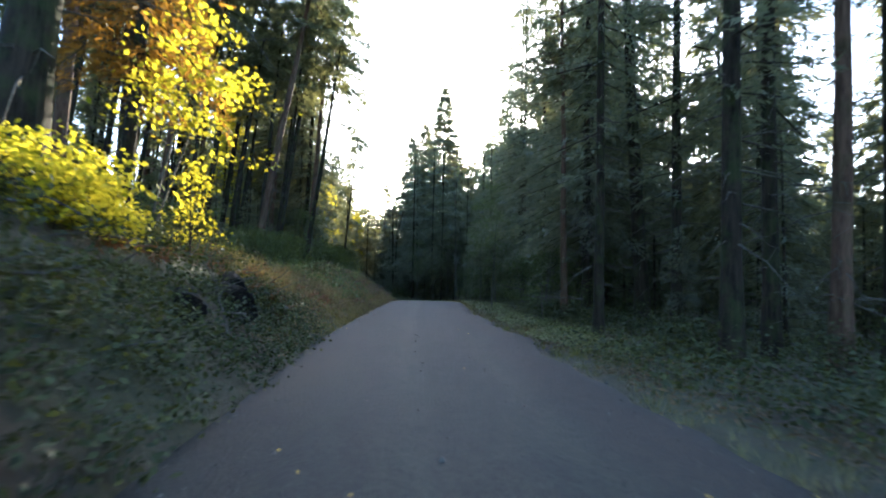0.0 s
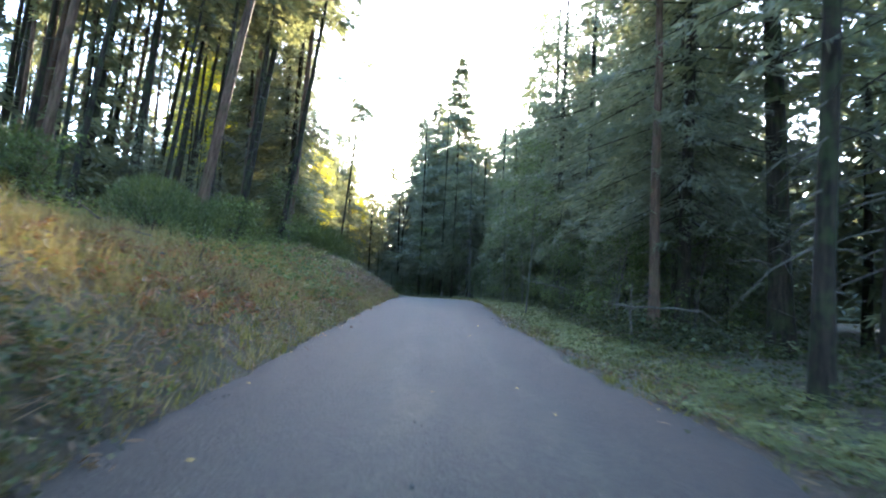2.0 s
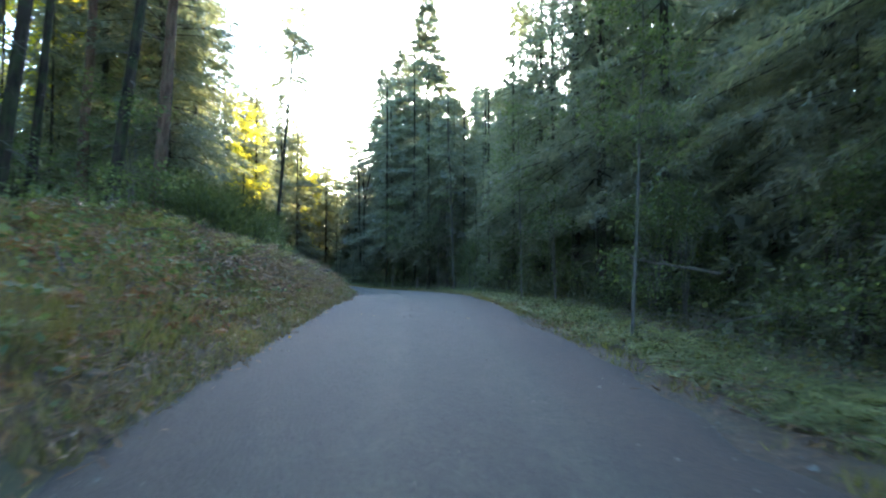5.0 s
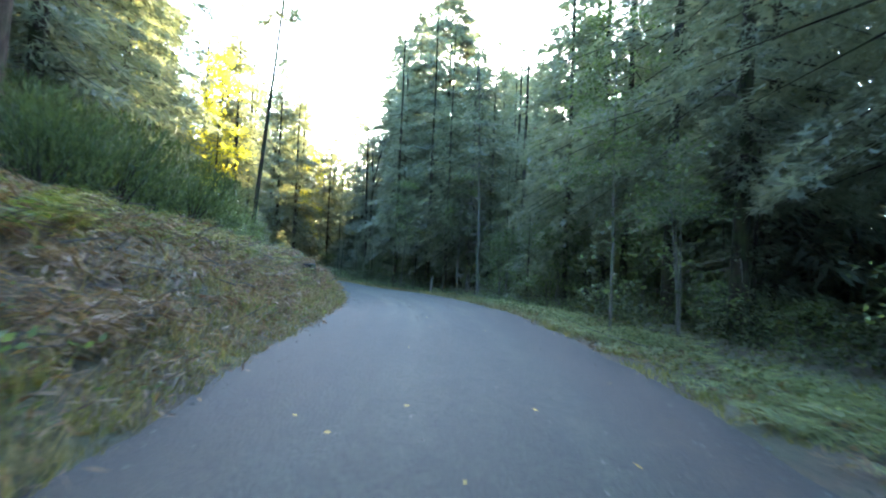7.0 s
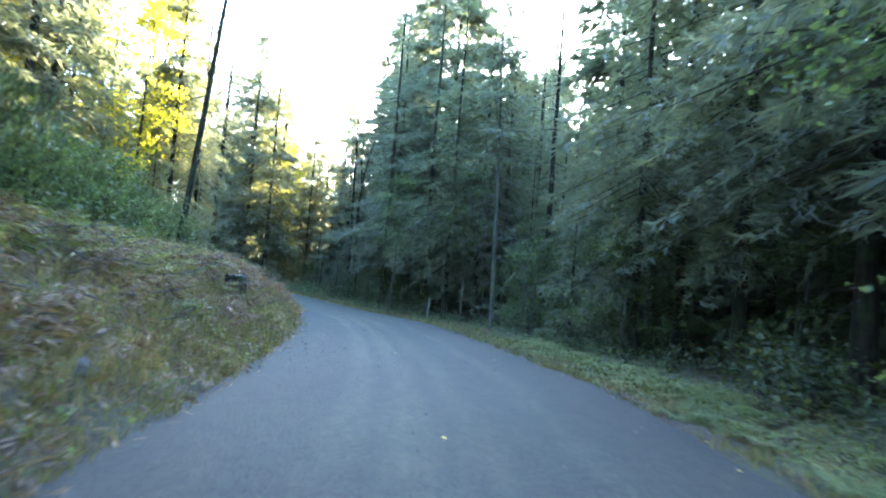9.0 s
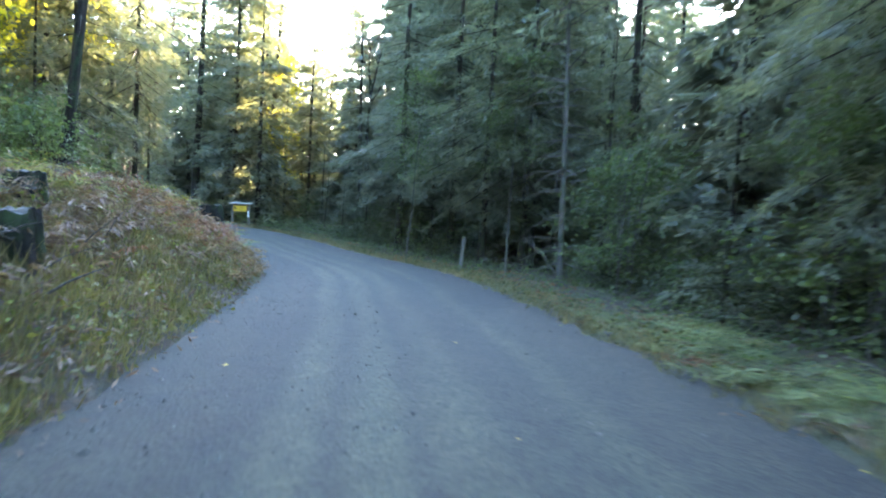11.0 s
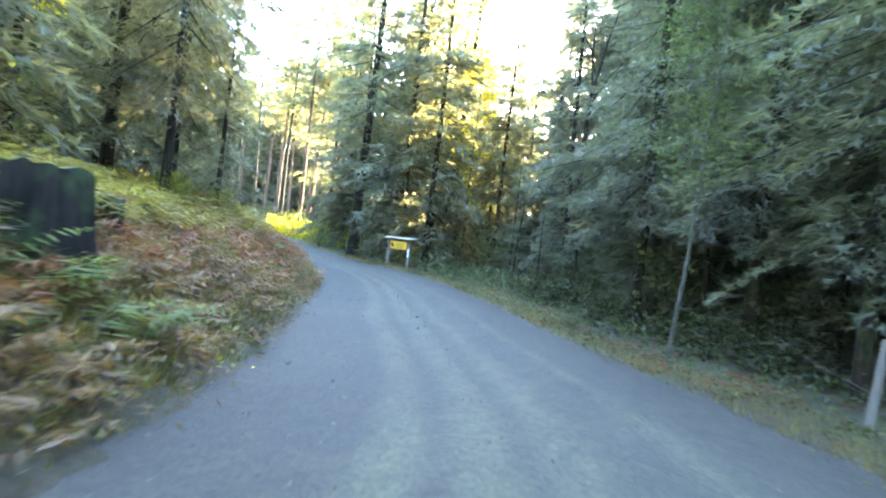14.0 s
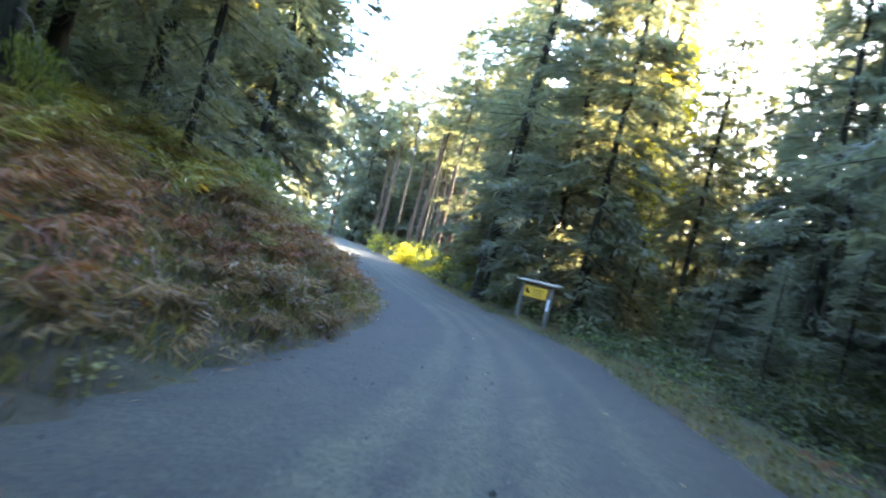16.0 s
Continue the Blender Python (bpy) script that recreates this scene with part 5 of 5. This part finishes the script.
along("salal", 14, (84, 108), (2.6, 5.0), 1, 81, (0.8, 1.2))
along("shrub", 11, (82, 112), (4.6, 9.5), 1, 95, (1.0, 1.8))
along("shrub", 12, (112, 150), (0.8, 7), 1, 82, (0.8, 1.5))
along("goldbush", 15, (118, 152), (0.6, 6), 1, 83, (0.9, 1.4))
along("maple", 14, (16, 84), (3.2, 7), 1, 84, (0.8, 1.2))
row("maple", [(6.3, 51.3), (5.6, 74.4), (7.2, 44.0), (-7.6, 45.0)], 85, (0.9, 1.15))
along("young", 10, (8, 82), (5.0, 9), 1, 86, (0.5, 1.0))
along("young", 10, (92, 125), (4.0, 10), 1, 87, (0.5, 0.9))
along("young", 10, (30, 100), (7, 13), -1, 88, (0.5, 1.0))
along("fern", 34, (2, 100), (0.9, 5), -1, 89, (0.6, 1.1))
row("fern", [(-5.75, 76.2), (-5.6, 76.6), (-5.65, 77.1), (-6.0, 75.95), (-6.4, 75.9), (-5.8, 77.5), (-5.3, 76.2), (-5.4, 75.7), (-6.6, 75.5), (-6.1, 75.5)], 108, (0.85, 1.15))
along("fern", 34, (56, 82), (2.5, 4.6), -1, 109, (0.8, 1.2))
along("shrub", 8, (54, 74), (4.2, 6.2), -1, 110, (0.8, 1.1))
row("fern", [(-5.2, 45.5), (-5.7, 47.0), (-4.9, 44.0), (-6.2, 48.6), (-5.6, 42.6)], 106, (1.0, 1.35))
along("rustfern", 24, (44, 98), (0.8, 4), -1, 90, (0.6, 1.1))
along("fern", 22, (16, 66), (0.8, 3), 1, 91, (0.5, 0.9))


# ---- trail sign beyond the bend ----
def box(sx, sy, sz, bevel=0.01):
    bm = bmesh.new()
    bmesh.ops.create_cube(bm, size=1.0)
    bmesh.ops.scale(bm, vec=(sx, sy, sz), verts=bm.verts)
    if bevel:
        bmesh.ops.bevel(bm, geom=bm.edges[:], offset=bevel, segments=2, affect="EDGES", profile=0.6)
    return bm


def at(ob, x, y, z, rx=0, ry=0, rz=0):
    ob.matrix_local = pose(x, y, z, rx, ry, rz)
    return ob


def trail_sign(x, y, turn):
    root = tagged(new("trail_sign"), "wooden trail sign with yellow panel and grey roof board", "sign")
    root.matrix_world = pose(x, y, ground_z(x, y), 0, 0, turn)
    for sx in (-0.68, 0.68):
        at(part("post", box(0.11, 0.11, 1.80), POSTWOOD, root), sx, 0, 0.60)
    at(part("roof", box(1.86, 0.34, 0.045), ROOFWOOD, root, "pale grey weathered roof board"), 0, -0.03, 1.53, 12)
    at(part("roof_batten", box(1.60, 0.05, 0.08), FRAMEWOOD, root), 0, 0.09, 1.46)
    board = at(part("board", box(1.25, 0.045, 0.48), FRAMEWOOD, root, "brown stained backing board"), -0.03, -0.02, 1.15)
    at(part("panel", box(1.06, 0.02, 0.38, 0.004), YELLOW, board, "yellow painted panel"), 0, -0.034, 0)
    # a dark pointer shape and rows of unreadable writing as bars
    bm = bmesh.new()
    vs = [bm.verts.new(p) for p in ((-0.10, 0, 0.10), (-0.03, 0, 0.12), (0.0, 0, 0.02), (0.10, 0, -0.04), (0.10, 0, -0.10), (-0.06, 0, -0.10), (-0.10, 0, -0.02))]
    bm.faces.new(vs)
    bmesh.ops.solidify(bm, geom=bm.faces[:], thickness=0.006)
    at(part("pictogram", bm, BLACK, board, "black pointer shape"), -0.36, -0.05, 0.02)
    for w, dz, dx in ((0.50, 0.08, 0.14), (0.40, -0.02, 0.10), (0.46, -0.11, 0.13)):
        at(part("lettering_bar", box(w, 0.006, 0.028, 0), FRAMEWOOD, board), dx, -0.048, dz)
    at(part("notice", box(0.12, 0.012, 0.42, 0.002), PAPER, root, "white paper notice on the post"), 0.68, -0.063, 0.80)
    return root


trail_sign(-12.72, 103.2, -19)


# ---- fence post, stumps, dead wood, rocks ----
def round_wood(name, h, r, material, label, category, seed, top=None, taper=0.9, sides=14, rough=0.05):
    rng = np.random.default_rng(seed)
    bm = bmesh.new()
    rings = []
    lob = 1 + rough * 2 * np.sin(np.arange(sides) / sides * 2 * np.pi * 3 + seed) + rng.normal(0, rough, sides)
    for k, u in enumerate((-0.15, 0.05, 0.3, 0.65, 0.97, 1.0)):
        f = (1 + 0.45 * max(0, 0.3 - u) * (rough > 0.06)) * (1 - (1 - taper) * max(u, 0)) * (0.95 if u == 1.0 else 1.0)
        ring = []
        for j in range(sides):
            a = j / sides * 2 * math.pi
            zz = u * h + (rng.normal(0, rough * 0.35) * r * 2 if u > 0.9 else 0)
            ring.append(bm.verts.new((math.cos(a) * r * f * lob[j], math.sin(a) * r * f * lob[j], zz)))
        rings.append(ring)
    for a, b in zip(rings, rings[1:]):
        for j in range(sides):
            bm.faces.new((a[j], a[(j + 1) % sides], b[(j + 1) % sides], b[j]))
    root = tagged(new(name), label, category)
    cap = bmesh.new()
    ring = [cap.verts.new(v.co) for v in rings[-1]]
    mid = cap.verts.new((0, 0, h * 0.985))
    for j in range(sides):
        cap.faces.new((ring[j], ring[(j + 1) % sides], mid))
    body = part("body", bm, material, root)
    for p in body.data.polygons:
        p.use_smooth = True
    part("cut_top", cap, top or material, root)
    return root


post = round_wood("fence_post", 1.32, 0.062, POSTWOOD, "leaning weathered grey wooden fence post on the verge", "post", 3, rough=0.03)
post.matrix_world = pose(1.75, 81.75, ground_z(1.75, 81.75) - 0.02, 0, 5, 0)
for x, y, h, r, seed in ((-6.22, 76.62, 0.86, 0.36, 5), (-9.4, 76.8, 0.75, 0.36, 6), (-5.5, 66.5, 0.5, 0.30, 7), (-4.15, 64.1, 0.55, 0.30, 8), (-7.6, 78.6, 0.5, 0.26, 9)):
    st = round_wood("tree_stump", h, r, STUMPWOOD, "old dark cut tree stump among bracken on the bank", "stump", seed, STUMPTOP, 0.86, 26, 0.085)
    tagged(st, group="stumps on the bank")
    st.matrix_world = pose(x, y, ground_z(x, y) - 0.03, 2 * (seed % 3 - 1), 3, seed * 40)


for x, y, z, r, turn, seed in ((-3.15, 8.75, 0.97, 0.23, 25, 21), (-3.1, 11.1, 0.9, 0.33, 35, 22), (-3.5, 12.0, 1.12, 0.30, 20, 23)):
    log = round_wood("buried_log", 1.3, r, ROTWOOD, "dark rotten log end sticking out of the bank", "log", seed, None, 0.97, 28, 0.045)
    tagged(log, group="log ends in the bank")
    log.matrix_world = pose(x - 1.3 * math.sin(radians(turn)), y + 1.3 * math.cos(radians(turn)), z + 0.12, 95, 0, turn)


def dead_branch(p, q, r, seed, label):
    rng = np.random.default_rng(seed)
    p, q = np.array(p, float), np.array(q, float)
    v = np.linspace(0, 1, 9)
    L = np.linalg.norm(q - p)
    cur = p + np.outer(v, q - p) + np.cumsum(rng.normal(0, 0.018 * L, (9, 3)), 0) * (v * (1 - v) * 3)[:, None]
    s = Soup()
    s.tube(cur, r * (1.15 - 0.8 * v), 7)
    root = tagged(new("dead_branch", s.mesh("dead_branch", DEADWOOD, True)), label, "branch")
    for k in range(3, 8):
        t = Soup()
        e = unit(unit(q - p) * 0.7 + rng.normal(0, 0.6, 3)) * L * rng.uniform(0.12, 0.3)
        t.tube([cur[k], cur[k] + e * 0.5 + [0, 0, 0.02], cur[k] + e], [r * 0.4, r * 0.28, r * 0.1], 5)
        piece("twig", t.mesh("twig", DEADWOOD, True), root)
    return root


dead_branch((5.3, 26.45, ground_z(5.3, 26.45) - 0.05), (5.22, 26.38, 1.55), 0.03, 1, "bare grey dead stem standing among the ferns")
dead_branch((7.0, 26.5, 0.9), (4.38, 26.2, 1.05), 0.032, 5, "bare pale fallen branch caught in a dead stem")
dead_branch((6.4, 38.8, 1.2), (4.35, 38.5, 1.5), 0.035, 2, "bare pale grey dead branch hung against an alder")
dead_branch((-5.2, 47.0, ground_z(-5.2, 47.0) + 0.1), (-3.4, 46.4, ground_z(-3.4, 46.4) + 0.12), 0.03, 3, "bare pale fallen branch on the brown bank")
dead_branch((-2.75, 9.3, ground_z(-2.75, 9.3)), (-3.65, 10.6, 1.75), 0.018, 6, "bare pale dead branch leaning on the bank")
dead_branch((4.4, 74.6, ground_z(4.4, 74.6)), (3.2, 76.2, 0.6), 0.025, 4, "bare grey fallen branch at the wood's edge")


def rock(x, y, r, seed):
    rng = np.random.default_rng(seed)
    bm = bmesh.new()
    bmesh.ops.create_icosphere(bm, subdivisions=3, radius=1.0)
    ph = rng.uniform(0, 6, 6)
    for v in bm.verts:
        c = v.co.copy()
        k = 1 + 0.16 * math.sin(c.x * 3 + ph[0]) * math.sin(c.y * 2.6 + ph[1]) + 0.12 * math.sin(c.z * 4 + ph[2]) + 0.05 * math.sin(c.x * 9 + c.y * 7 + ph[3])
        v.co = Vector((c.x * 1.2, c.y * 0.9, c.z * 0.68)) * k * r
    me = bpy.data.meshes.new("rock")
    bm.to_mesh(me)
    bm.free()
    me.materials.append(ROCK)
    ob = tagged(new("rock", me), "rounded grey rock half sunk in the bank", "rock", "rocks on the bank")
    ob.matrix_world = pose(x, y, ground_z(x, y) + r * 0.2, 0, 0, seed * 50)


for x, y, r, seed in ((-3.1, 14.2, 0.15, 1), (-7.1, 81.5, 0.14, 2), (-7.5, 82.2, 0.12, 3), (-2.9, 53.5, 0.14, 5), (-5.6, 76.6, 0.12, 6), (2.9, 66.5, 0.10, 7)):
    rock(x, y, r, seed)


# ---- forked dead snag past the bend ----
def snag(x, y):
    rng = np.random.default_rng(77)
    root = tagged(new("forked_snag"), "dark dead forked tree with bare twisting limbs", "tree")
    s = Soup()
    u = np.linspace(0, 1, 10)
    main = np.column_stack([0.5 * u + 0.15 * np.sin(u * 6), 0.1 * np.sin(u * 5), 11 * u - 0.3 * (u == 0)])
    s.tube(main, 0.17 * (1.1 - 0.6 * u), 8)
    piece("trunk", s.mesh("trunk", BARK, True), root)
    for k, (dx, dz, L) in enumerate(((-1.1, 3.2, 1), (0.9, 4.2, 1), (-0.3, 4.8, 1), (1.3, 2.2, 1))):
        b = Soup()
        v = np.linspace(0, 1, 6)
        p = main[-1 - (k > 1)]
        c = p + np.column_stack([dx * v + rng.normal(0, 0.1, 6) * v, rng.normal(0, 0.25, 6) * v, dz * v])
        b.tube(c, 0.075 * (1.1 - v), 6)
        for q in range(2, 6):
            e = rng.normal(0, 0.5, 3) + [0, 0, 0.4]
            b.tube([c[q], c[q] + e], [0.025, 0.008], 4)
        piece("limb", b.mesh("limb", BARK, True), root)
    root.matrix_world = pose(x, y, ground_z(x, y) - 0.1)


snag(-4.2, 103.8)

for model in MODELS.values():
    drop_model(model)
